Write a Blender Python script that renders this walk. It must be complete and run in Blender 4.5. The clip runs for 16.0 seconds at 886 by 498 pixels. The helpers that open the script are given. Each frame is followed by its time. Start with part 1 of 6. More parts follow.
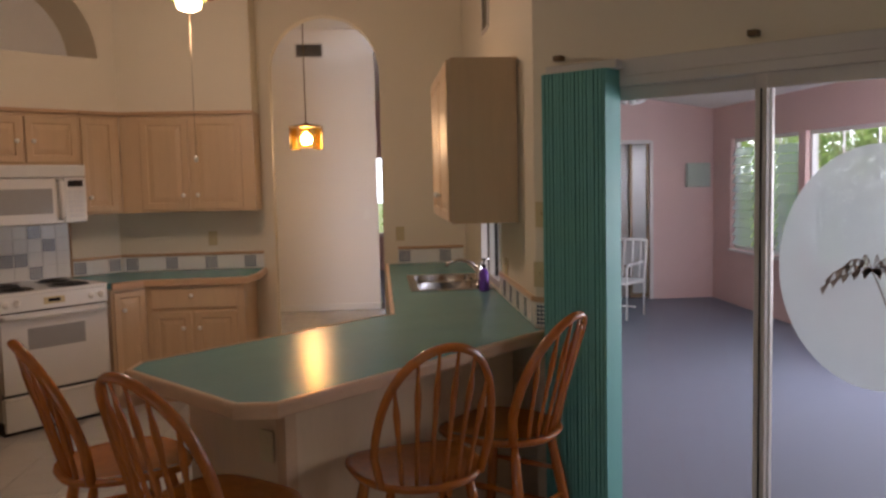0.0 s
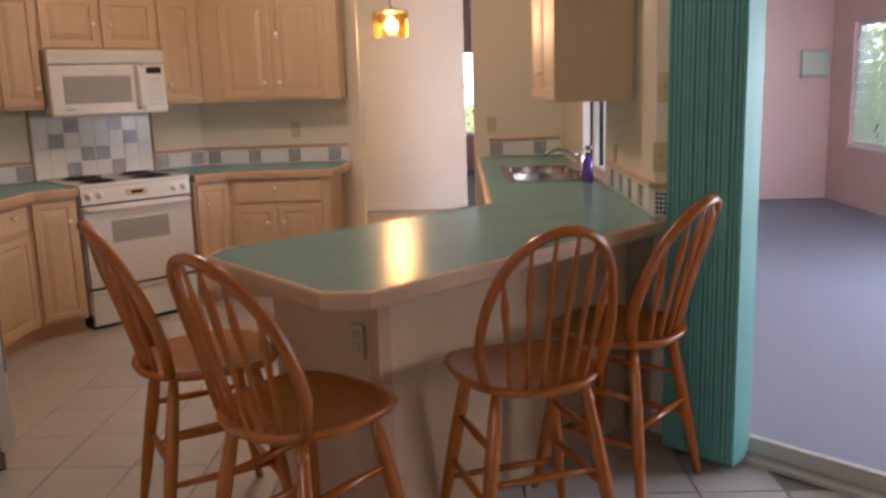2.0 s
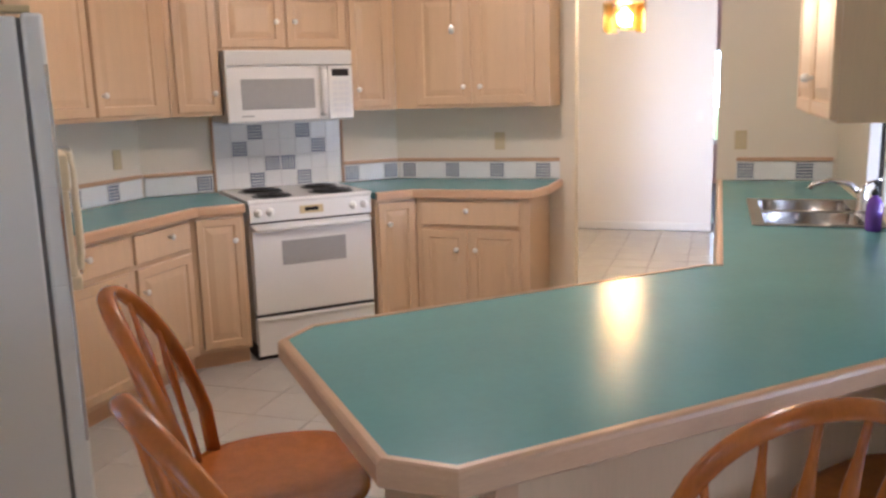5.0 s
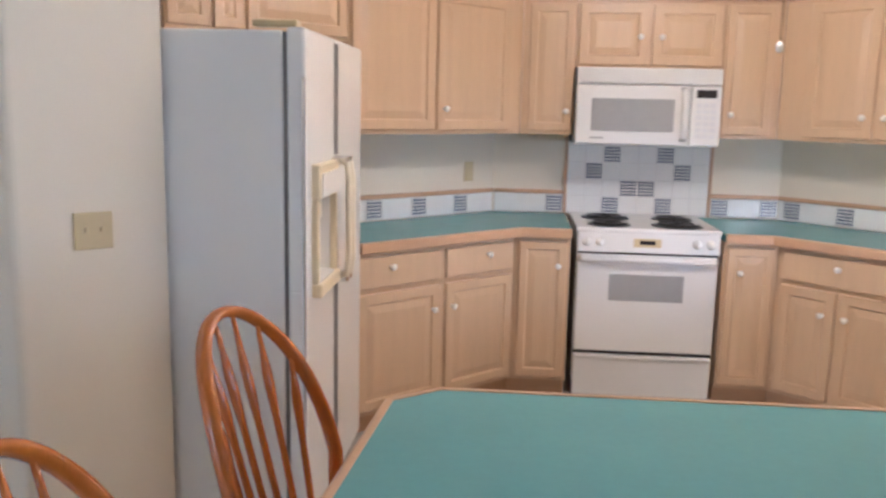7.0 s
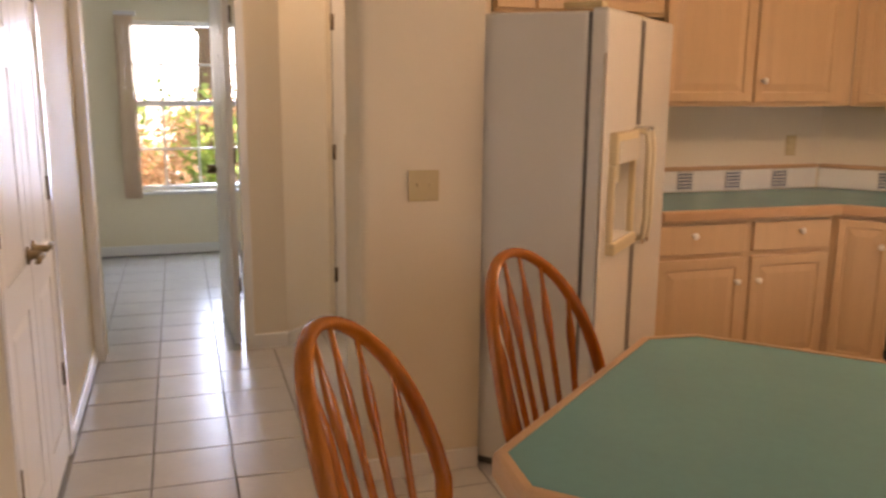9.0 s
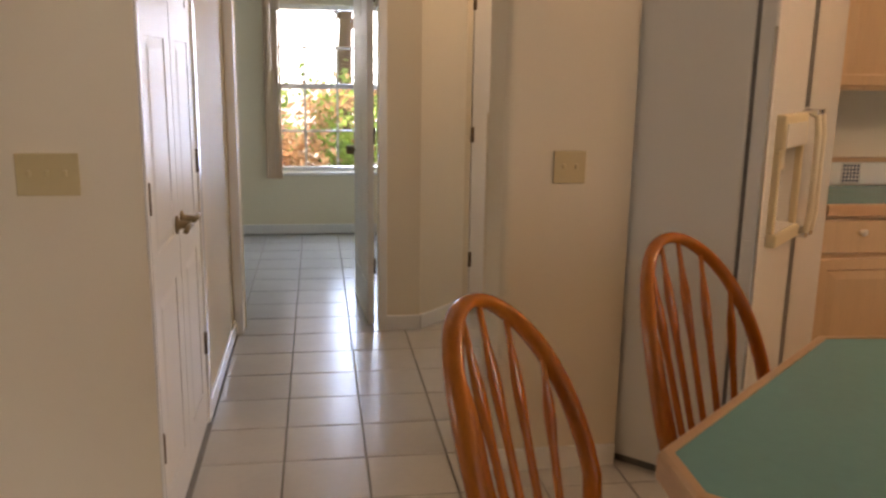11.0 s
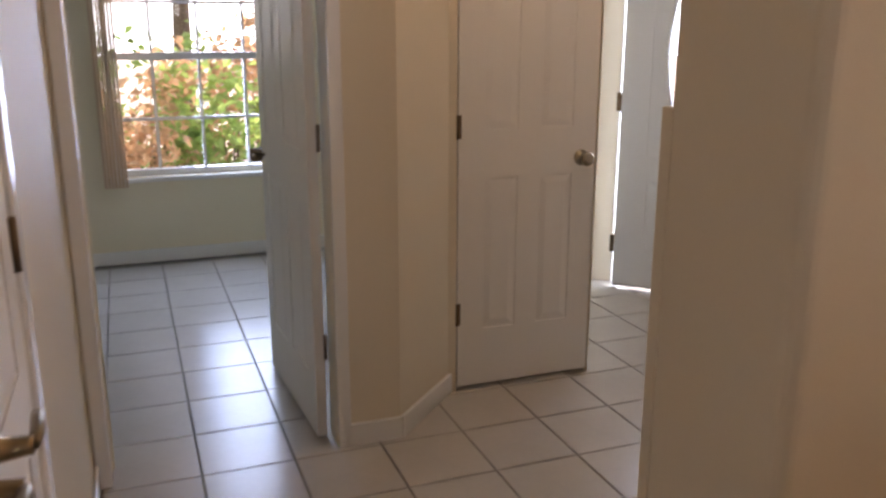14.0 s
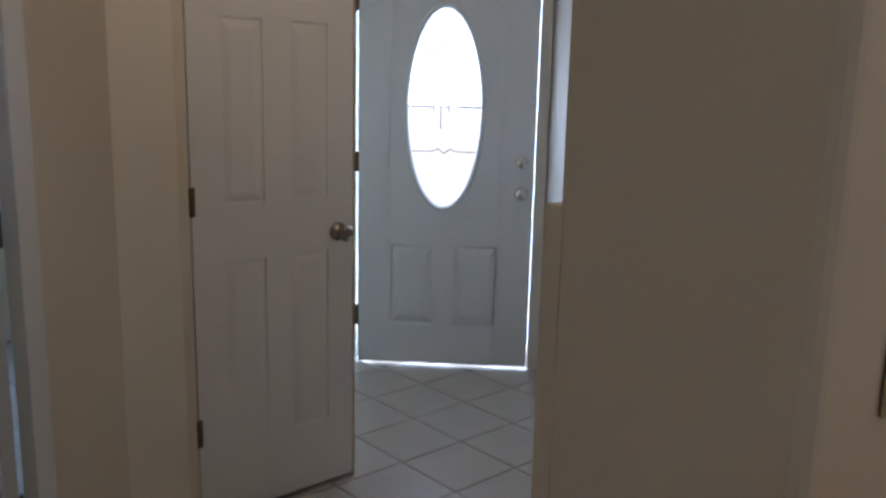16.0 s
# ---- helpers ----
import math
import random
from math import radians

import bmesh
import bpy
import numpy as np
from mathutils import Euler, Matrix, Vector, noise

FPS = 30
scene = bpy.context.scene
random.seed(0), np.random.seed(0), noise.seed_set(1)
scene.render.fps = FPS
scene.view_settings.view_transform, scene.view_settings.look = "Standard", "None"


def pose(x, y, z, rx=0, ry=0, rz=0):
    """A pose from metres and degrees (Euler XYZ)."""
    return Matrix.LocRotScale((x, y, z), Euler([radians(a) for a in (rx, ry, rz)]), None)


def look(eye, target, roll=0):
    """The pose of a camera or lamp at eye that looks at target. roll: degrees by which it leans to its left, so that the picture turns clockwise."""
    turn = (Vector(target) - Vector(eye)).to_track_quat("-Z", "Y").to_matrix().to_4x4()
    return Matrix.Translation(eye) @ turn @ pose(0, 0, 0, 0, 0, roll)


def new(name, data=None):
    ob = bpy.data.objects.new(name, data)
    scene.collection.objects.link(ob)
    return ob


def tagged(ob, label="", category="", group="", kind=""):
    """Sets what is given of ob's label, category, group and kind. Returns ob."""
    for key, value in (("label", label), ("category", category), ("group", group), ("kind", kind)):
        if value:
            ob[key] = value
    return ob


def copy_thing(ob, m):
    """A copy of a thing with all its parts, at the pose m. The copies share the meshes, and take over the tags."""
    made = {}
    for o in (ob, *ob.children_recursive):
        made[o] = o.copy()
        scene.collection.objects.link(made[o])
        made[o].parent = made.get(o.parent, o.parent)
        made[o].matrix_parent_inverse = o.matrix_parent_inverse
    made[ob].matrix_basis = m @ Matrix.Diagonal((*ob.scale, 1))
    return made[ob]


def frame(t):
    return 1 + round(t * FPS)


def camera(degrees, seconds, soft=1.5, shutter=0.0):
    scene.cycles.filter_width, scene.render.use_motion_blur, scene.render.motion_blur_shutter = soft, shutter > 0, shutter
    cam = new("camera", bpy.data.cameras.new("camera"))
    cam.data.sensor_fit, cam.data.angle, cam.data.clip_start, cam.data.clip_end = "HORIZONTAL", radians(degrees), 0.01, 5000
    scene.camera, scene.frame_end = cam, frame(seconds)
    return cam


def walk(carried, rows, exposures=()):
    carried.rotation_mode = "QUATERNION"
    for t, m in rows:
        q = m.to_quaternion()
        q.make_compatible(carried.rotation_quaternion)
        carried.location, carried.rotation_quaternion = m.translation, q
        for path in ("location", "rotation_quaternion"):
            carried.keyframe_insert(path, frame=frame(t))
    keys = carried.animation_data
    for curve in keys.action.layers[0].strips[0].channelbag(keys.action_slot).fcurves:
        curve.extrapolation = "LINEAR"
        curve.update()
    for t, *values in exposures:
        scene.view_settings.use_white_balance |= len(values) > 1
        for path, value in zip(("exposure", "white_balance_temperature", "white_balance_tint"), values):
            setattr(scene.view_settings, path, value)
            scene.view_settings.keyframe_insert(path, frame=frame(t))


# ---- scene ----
# t, x, y, z, yaw, pitch, roll: x runs along the cooker front, y towards the cooker
PATH = [
    (0.0, -2.481, -5.526, 1.590, -49.37, -4.82, 1.32),
    (0.5, -2.410, -5.571, 1.537, -46.70, -5.61, 1.45),
    (1.0, -2.359, -5.560, 1.497, -44.84, -6.91, 0.11),
    (1.5, -2.298, -5.432, 1.477, -43.61, -7.72, -0.31),
    (2.0, -2.271, -5.214, 1.457, -43.86, -11.08, 1.83),
    (2.5, -2.228, -5.078, 1.427, -42.51, -13.19, 1.45),
    (3.0, -2.157, -4.892, 1.430, -41.30, -10.96, 0.62),
    (5.5, -1.227, -4.490, 1.494, -20.59, -10.79, 0.13),
    (6.0, -1.029, -4.378, 1.490, -13.40, -10.44, -1.53),
    (6.5, -0.948, -4.271, 1.493, -5.91, -9.82, 0.42),
    (7.0, -0.706, -4.314, 1.516, 4.81, -9.59, -1.25),
    (7.5, -0.625, -4.343, 1.515, 10.03, -9.97, 0.61),
    (8.0, -0.582, -4.463, 1.496, 14.64, -11.31, -0.09),
    (8.5, -0.556, -4.554, 1.503, 20.40, -11.71, 0.71),
    (9.0, -0.491, -4.561, 1.512, 27.70, -11.56, -0.49),
    (9.5, -0.443, -4.566, 1.501, 33.28, -10.82, -0.77),
    (10.0, -0.407, -4.574, 1.486, 36.60, -10.70, -1.21),
    (12.5, -1.305, -4.115, 1.445, 36.23, -14.40, -0.54),
    (13.0, -1.597, -3.909, 1.470, 34.52, -13.24, -1.03),
    (13.5, -1.896, -3.652, 1.424, 26.72, -15.85, -1.03),
    (14.0, -2.117, -3.363, 1.421, 24.41, -14.50, -0.08),
    (14.5, -2.298, -3.135, 1.409, 16.50, -15.74, -1.14),
    (15.0, -2.403, -3.006, 1.430, 11.14, -17.04, -0.31),
    (15.5, -2.439, -2.925, 1.413, 7.00, -14.61, -1.00),
    (16.0, -2.460, -2.910, 1.445, 3.70, -11.16, -1.30),
]
cam = camera(55.73, 16.0, soft=2.6, shutter=0.4)
walk(cam, [(t, pose(x, y, z, 90 + p, r, w)) for t, x, y, z, w, p, r in PATH],
     exposures=[(0, 0.48, 7372, 28), (1.5, 1.01, 7466, 31), (3, 1.45, 5970, 22), (5.5, 1.94, 5796, 20), (8, 2.2, 5315, 18), (8.5, 2.04, 9064, 38),
                (9, 1.4, 9888, 34), (10, 1.06, 9420, 30), (12.5, 1.03, 9417, 28), (13.2, 0.67, 8796, 32), (14.5, 0.83, 8231, 34), (15.2, 0.64, 7051, 26), (16, 0.15, 6538, 22)])

# ---- light ----
R2 = math.sqrt(2)


def ab(a, b):
    """The plan point with x + y = a and x - y = b."""
    return ((a + b) / 2, (a - b) / 2)


world = bpy.data.worlds.new("sky")
scene.world = world
world.use_nodes = True
wn = world.node_tree
sky = wn.nodes.new("ShaderNodeTexSky")
sky.sky_type = "NISHITA"
sky.sun_disc = False
sky.sun_elevation, sky.sun_rotation = radians(50), radians(-18)
wn.links.new(sky.outputs[0], wn.nodes["Background"].inputs[0])
wn.nodes["Background"].inputs[1].default_value = 0.15


def lamp(name, kind, m, energy, colour, size=0.1, size_y=None, angle=None):
    d = bpy.data.lights.new(name, kind)
    d.energy, d.color = energy, colour
    if kind == "AREA":
        d.shape, d.size, d.size_y = "RECTANGLE", size, size_y or size
    elif kind == "POINT":
        d.shadow_soft_size = size
    elif kind == "SUN":
        d.angle = angle
    ob = new(name, d)
    ob.matrix_world = m
    return ob


lamp("sun", "SUN", look((0, 0, 0), (0.20, -0.62, -0.76)), 5.0, (1, 0.95, 0.86), angle=radians(0.5))
# daylight in the window openings
lamp("daylight_far_window", "AREA", look((-5.42, 1.32, 1.25), (-3.5, -0.6, 0.9)), 52, (0.34, 0.59, 1), 1.15, 1.4)
lamp("daylight_sunroom", "AREA", look((*ab(-0.4, 9.2), 1.33), (*ab(3.5, 4.5), 1.1)), 80, (0.70, 0.83, 1), 1.7, 1.3)
lamp("daylight_sunroom_south", "AREA", look((*ab(-3.0, 8.85), 1.33), (*ab(-3.0, 0.0), 1.1)), 38, (0.74, 0.86, 1), 1.65, 1.25)
lamp("daylight_front_door", "AREA", look((-2.70, 1.47, 1.02), (-2.70, 0.0, 1.02)), 36, (0.52, 0.76, 1), 0.91, 1.98)
# added fill at the nook's open side, where no window stands
lamp("daylight_nook", "AREA", look((*ab(5.4, 3.24), 1.2), (*ab(5.4, 0.0), 1.2)), 0.6, (1.0, 0.95, 0.90), 1.6, 1.9)
# fill for the dining side, set in an added window out of view
lamp("daylight_dining", "AREA", look((-5.97, -7.33, 1.3), (-2.0, -5.2, 1.2)), 4, (0.95, 0.97, 1.0), 1.1, 1.9)

# ---- materials ----


def material(name, colour, rough=0.5, metal=0.0, vary=0.06, scale=6.0, fine=90.0, bump=0.05, grain=None, coat=0.0,
             transmission=0.0, emission=None, strength=0.0, island=0.0, spec=None):
    m = bpy.data.materials.new(name)
    m.use_nodes = True
    nt = m.node_tree
    b = nt.nodes["Principled BSDF"]
    b.inputs["Roughness"].default_value = rough
    b.inputs["Metallic"].default_value = metal
    b.inputs["Coat Weight"].default_value = coat
    b.inputs["Transmission Weight"].default_value = transmission
    if spec is not None:
        b.inputs["Specular IOR Level"].default_value = spec
    if emission:
        b.inputs["Emission Color"].default_value = (*emission, 1)
        b.inputs["Emission Strength"].default_value = strength
    tc = nt.nodes.new("ShaderNodeTexCoord")
    mp = nt.nodes.new("ShaderNodeMapping")
    nt.links.new(tc.outputs["Object"], mp.inputs["Vector"])
    if grain:
        mp.inputs["Scale"].default_value = grain
    big = nt.nodes.new("ShaderNodeTexNoise")
    big.inputs["Scale"].default_value = scale
    big.inputs["Detail"].default_value = 4
    nt.links.new(mp.outputs[0], big.inputs["Vector"])
    small = nt.nodes.new("ShaderNodeTexNoise")
    small.inputs["Scale"].default_value = fine
    small.inputs["Detail"].default_value = 3
    nt.links.new(mp.outputs[0], small.inputs["Vector"])
    add = nt.nodes.new("ShaderNodeMath")
    add.operation = "MULTIPLY_ADD"
    add.inputs[1].default_value = 0.6
    nt.links.new(big.outputs[0], add.inputs[0])
    half = nt.nodes.new("ShaderNodeMath")
    half.operation = "MULTIPLY"
    half.inputs[1].default_value = 0.4
    nt.links.new(small.outputs[0], half.inputs[0])
    nt.links.new(half.outputs[0], add.inputs[2])
    last = add.outputs[0]
    if island:
        info = nt.nodes.new("ShaderNodeObjectInfo")
        geo = nt.nodes.new("ShaderNodeNewGeometry")
        s = nt.nodes.new("ShaderNodeMath")
        s.operation = "ADD"
        nt.links.new(info.outputs["Random"], s.inputs[0])
        nt.links.new(geo.outputs["Random Per Island"], s.inputs[1])
        mm = nt.nodes.new("ShaderNodeMath")
        mm.operation = "MULTIPLY_ADD"
        mm.inputs[1].default_value = island
        nt.links.new(s.outputs[0], mm.inputs[0])
        nt.links.new(last, mm.inputs[2])
        last = mm.outputs[0]
    ramp = nt.nodes.new("ShaderNodeMix")
    ramp.data_type = "RGBA"
    lo = [max(0, c * (1 - 2.2 * vary)) for c in colour]
    hi = [min(1, c * (1 + 2.2 * vary)) for c in colour]
    ramp.inputs["A"].default_value = (*lo, 1)
    ramp.inputs["B"].default_value = (*hi, 1)
    nt.links.new(last, ramp.inputs["Factor"])
    nt.links.new(ramp.outputs["Result"], b.inputs["Base Color"])
    if bump:
        bp = nt.nodes.new("ShaderNodeBump")
        bp.inputs["Strength"].default_value = bump
        bp.inputs["Distance"].default_value = 0.004
        nt.links.new(small.outputs[0], bp.inputs["Height"])
        nt.links.new(bp.outputs[0], b.inputs["Normal"])
    rg = nt.nodes.new("ShaderNodeMapRange")
    rg.inputs["To Min"].default_value = max(0.02, rough * 0.8)
    rg.inputs["To Max"].default_value = min(1, rough * 1.2)
    nt.links.new(big.outputs[0], rg.inputs["Value"])
    nt.links.new(rg.outputs[0], b.inputs["Roughness"])
    return m


def glass_material(name, colour=(1, 1, 1), rough=0.0, gloss=0.12):
    m = bpy.data.materials.new(name)
    m.use_nodes = True
    nt = m.node_tree
    nt.nodes.remove(nt.nodes["Principled BSDF"])
    out = nt.nodes["Material Output"]
    tr = nt.nodes.new("ShaderNodeBsdfTransparent")
    tr.inputs[0].default_value = (*colour, 1)
    gl = nt.nodes.new("ShaderNodeBsdfGlossy")
    gl.inputs["Roughness"].default_value = rough
    fr = nt.nodes.new("ShaderNodeFresnel")
    fr.inputs[0].default_value = 1.45
    mul = nt.nodes.new("ShaderNodeMath")
    mul.operation = "MULTIPLY"
    mul.inputs[1].default_value = gloss * 8
    nt.links.new(fr.outputs[0], mul.inputs[0])
    mx = nt.nodes.new("ShaderNodeMixShader")
    nt.links.new(mul.outputs[0], mx.inputs[0])
    nt.links.new(tr.outputs[0], mx.inputs[1])
    nt.links.new(gl.outputs[0], mx.inputs[2])
    nt.links.new(mx.outputs[0], out.inputs[0])
    return m


WALL = material("cream_wall_paint", (0.74, 0.66, 0.525), 0.6, vary=0.02, scale=1.5, fine=160, bump=0.12)
WHITEWALL = material("white_wall_paint", (0.76, 0.73, 0.69), 0.6, vary=0.02, scale=1.5, fine=160, bump=0.12)
# creamier than the wall: warm bounce is in the colour, against the blue lamp
GREYWALL = material("bedroom_paint_warm_bounce", (0.78, 0.70, 0.52), 0.6, vary=0.02, scale=1.5, fine=160, bump=0.1)
PINK = material("dusty_pink_stucco", (0.66, 0.46, 0.42), 0.75, vary=0.05, scale=2.5, fine=110, bump=0.3)
CEIL = material("white_ceiling_paint", (0.8, 0.79, 0.76), 0.8, vary=0.02, scale=3, fine=200, bump=0.3)
TRIM = material("white_gloss_trim", (0.8, 0.79, 0.76), 0.24, vary=0.015, scale=3, fine=60, bump=0.03)
DOORPAINT = material("white_semigloss_door_paint", (0.78, 0.77, 0.74), 0.40, vary=0.015, scale=2.5, fine=50, bump=0.04, spec=0.2)
# white door paint with the blue of daylight mixed into its colour
FRONTPAINT = material("white_door_paint_daylight_tint", (0.76, 0.83, 0.90), 0.40, vary=0.02, scale=2.5, fine=50, bump=0.05)
TILE = material("white_glazed_floor_tile", (0.49, 0.47, 0.435), 0.24, vary=0.05, scale=5, fine=30, bump=0.0, island=0.12, spec=0.45)
GROUT = material("grey_grout", (0.22, 0.205, 0.185), 0.85, vary=0.1, scale=10, fine=120, bump=0.3)
CARPET = material("blue_grey_sunroom_floor", (0.17, 0.19, 0.24), 0.5, vary=0.08, scale=4, fine=140, bump=0.3)
MAPLE = material("pickled_maple_veneer", (0.60, 0.42, 0.26), 0.38, vary=0.06, scale=3.0, fine=20, bump=0.04, grain=(9, 9, 0.8), island=0.1)
MAPLEDGE = material("maple_edge_band", (0.55, 0.34, 0.20), 0.35, vary=0.1, scale=4, fine=25, bump=0.04, grain=(2, 2, 8))
OAK = material("varnished_oak", (0.35, 0.098, 0.013), 0.24, vary=0.24, scale=4, fine=26, bump=0.05, grain=(7, 7, 1.0), coat=0.15, island=0.12)
TEALTOP = material("teal_laminate", (0.14, 0.34, 0.345), 0.22, vary=0.05, scale=5, fine=45, bump=0.0, spec=0.09)
TEALBLIND = material("teal_blind_vane", (0.11, 0.38, 0.345), 0.6, vary=0.07, scale=5, fine=180, bump=0.15)
APPLIANCE = material("white_enamel", (0.76, 0.75, 0.72), 0.22, vary=0.015, scale=2, fine=70, bump=0.03)
PEBBLE = material("white_pebbled_fridge_steel", (0.76, 0.75, 0.71), 0.24, vary=0.02, scale=2, fine=260, bump=0.18)
CREAMALMOND = material("pale_almond_plastic", (0.70, 0.60, 0.40), 0.35, vary=0.03, bump=0.02)
CREAM = material("cream_plastic", (0.72, 0.66, 0.52), 0.3, vary=0.02, bump=0.02)
ALMOND = material("almond_plastic", (0.57, 0.46, 0.26), 0.4, vary=0.03, scale=8, fine=90, bump=0.03)
GREYGLASS = material("grey_appliance_glass", (0.36, 0.36, 0.35), 0.12, vary=0.04, scale=30, fine=200, bump=0.0)
BLACK = material("black_enamel", (0.015, 0.015, 0.015), 0.4, vary=0.2, scale=12, fine=80, bump=0.05)
WALLGROUT = material("pale_wall_grout", (0.66, 0.65, 0.61), 0.8, vary=0.06, scale=10, fine=120, bump=0.2)
TRIMGREY = material("grey_trim_strip", (0.30, 0.29, 0.28), 0.4, vary=0.05, bump=0.0)
DARKGAP = material("dark_gasket", (0.16, 0.15, 0.14), 0.7, vary=0.1, bump=0.0)
CHROME = material("chrome", (0.75, 0.75, 0.76), 0.12, metal=1, vary=0.03, bump=0.0)
NICKEL = material("worn_nickel", (0.30, 0.27, 0.22), 0.22, metal=1, vary=0.12, scale=25, bump=0.02)
STEEL = material("brushed_stainless_steel", (0.36, 0.355, 0.35), 0.24, metal=1, vary=0.06, fine=220, bump=0.02)
BRASS = material("aged_brass", (0.22, 0.165, 0.10), 0.35, metal=1, vary=0.15, scale=30, bump=0.02)
BRONZE = material("dark_bronze_hinge", (0.16, 0.11, 0.07), 0.42, metal=1, vary=0.15, scale=30, bump=0.02)
KNOB = material("white_ceramic", (0.82, 0.80, 0.75), 0.15, vary=0.01, bump=0.0)
WHITETILE = material("white_wall_tile", (0.80, 0.79, 0.75), 0.2, vary=0.03, scale=9, fine=60, bump=0.03, island=0.05)
BLUETILE = material("navy_glazed_tile", (0.09, 0.11, 0.16), 0.22, vary=0.12, scale=20, bump=0.02)
ALU = material("white_painted_aluminium", (0.62, 0.58, 0.54), 0.4, vary=0.04, scale=4, fine=80, bump=0.03)
PVC = material("white_tube_furniture", (0.78, 0.77, 0.74), 0.35, vary=0.03, bump=0.02)
CUSHION = material("white_woven_sling", (0.66, 0.66, 0.66), 0.8, vary=0.08, scale=20, fine=200, bump=0.3)
BULB = material("lit_bulb", (1, 0.9, 0.7), 0.3, vary=0.0, bump=0.0, emission=(1.0, 0.76, 0.42), strength=85)
DOME = material("lit_frosted_dome", (0.9, 0.85, 0.75), 0.4, vary=0.0, bump=0.0, emission=(1.0, 0.85, 0.62), strength=3.4)
GREENGLASS = material("green_glass_shade", (0.35, 0.5, 0.12), 0.15, vary=0.1, bump=0.0, transmission=0.5)
GLASS = glass_material("clear_glass", gloss=0.045)
AMBER = glass_material("amber_glass", (1.0, 0.80, 0.40), 0.05, gloss=0.08)
OVALGLASS = glass_material("bevelled_door_glass", (0.95, 0.97, 1.0), gloss=0.06)


def frosted_material(name, colour, clear):
    """Etched glass: part clear, part scattering."""
    m = bpy.data.materials.new(name)
    m.use_nodes = True
    nt = m.node_tree
    nt.nodes.remove(nt.nodes["Principled BSDF"])
    a = nt.nodes.new("ShaderNodeBsdfTransparent")
    b = nt.nodes.new("ShaderNodeBsdfTranslucent")
    c = nt.nodes.new("ShaderNodeBsdfDiffuse")
    b.inputs[0].default_value = (*colour, 1)
    tex = nt.nodes.new("ShaderNodeTexNoise")
    tex.inputs["Scale"].default_value = 9
    mixc = nt.nodes.new("ShaderNodeMix")
    mixc.data_type = "RGBA"
    mixc.inputs["A"].default_value = (*[v * 0.9 for v in colour], 1)
    mixc.inputs["B"].default_value = (*colour, 1)
    nt.links.new(tex.outputs[0], mixc.inputs["Factor"])
    nt.links.new(mixc.outputs["Result"], c.inputs[0])
    m1, m2 = nt.nodes.new("ShaderNodeMixShader"), nt.nodes.new("ShaderNodeMixShader")
    m1.inputs[0].default_value = 0.5
    nt.links.new(b.outputs[0], m1.inputs[1])
    nt.links.new(c.outputs[0], m1.inputs[2])
    m2.inputs[0].default_value = clear
    nt.links.new(m1.outputs[0], m2.inputs[1])
    nt.links.new(a.outputs[0], m2.inputs[2])
    nt.links.new(m2.outputs[0], nt.nodes["Material Output"].inputs[0])
    return m


FROST = frosted_material("etched_frosting", (0.92, 0.95, 0.95), 0.2)
LOUVRE = frosted_material("louvre_glass", (0.70, 0.80, 0.86), 0.6)
ETCHDARK = material("etched_palm", (0.46, 0.38, 0.34), 0.5, vary=0.15, scale=30, bump=0.0)
# opaque brown in place of the sunroom reflected in the door glass
SMOKED = material("door_glass_reflection_tone", (0.24, 0.20, 0.18), 0.15, vary=0.08, scale=3, bump=0.0)
# brown that carries the shade behind the sunroom doorway in its colour
DARKWOOD = material("dark_room_shade", (0.20, 0.165, 0.14), 0.6, vary=0.2, scale=3, bump=0.05)
PURPLE = material("purple_soap", (0.16, 0.06, 0.35), 0.15, vary=0.05, bump=0.0)
LEAF = material("green_leaf", (0.22, 0.34, 0.12), 0.5, vary=0.35, scale=3, fine=30, bump=0.1, island=0.5)
REDLEAF = material("red_croton_leaf", (0.48, 0.33, 0.22), 0.5, vary=0.35, scale=3, fine=30, bump=0.1, island=0.5)


def translucent(m, share):
    """Lets part of the light through thin leaves."""
    nt = m.node_tree
    b = nt.nodes["Principled BSDF"]
    t = nt.nodes.new("ShaderNodeBsdfTranslucent")
    mx = nt.nodes.new("ShaderNodeMixShader")
    mx.inputs[0].default_value = share
    nt.links.new(b.inputs["Base Color"].links[0].from_socket, t.inputs[0])
    nt.links.new(b.outputs[0], mx.inputs[1])
    nt.links.new(t.outputs[0], mx.inputs[2])
    nt.links.new(mx.outputs[0], nt.nodes["Material Output"].inputs[0])


translucent(LEAF, 0.5)
translucent(REDLEAF, 0.5)
BARK = material("bark", (0.14, 0.10, 0.07), 0.9, vary=0.2, scale=8, fine=60, bump=0.5)
LAWN = material("sunlit_lawn", (0.12, 0.19, 0.05), 0.9, vary=0.3, scale=3, fine=120, bump=0.5)
PAVE = material("pale_concrete_walk", (0.60, 0.58, 0.54), 0.85, vary=0.1, scale=3, fine=100, bump=0.3)
DRAPE = material("peach_blind_vane", (0.62, 0.44, 0.30), 0.7, vary=0.06, scale=4, fine=120, bump=0.1)
GLOW = material("lit_fan_globe", (1, 0.9, 0.75), 0.4, vary=0.0, bump=0.0, emission=(1.0, 0.80, 0.5), strength=4.2)
# emissive stand-in for overexposed sky and distance
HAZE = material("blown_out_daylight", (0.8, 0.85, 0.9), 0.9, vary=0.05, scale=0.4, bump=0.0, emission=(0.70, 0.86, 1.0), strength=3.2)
LED = material("dark_display", (0.02, 0.02, 0.025), 0.1, vary=0.1, bump=0.0)
ARTFACE = material("pale_green_panel", (0.42, 0.50, 0.42), 0.5, vary=0.1, scale=14, bump=0.02)

# ---- helpers for meshes ----


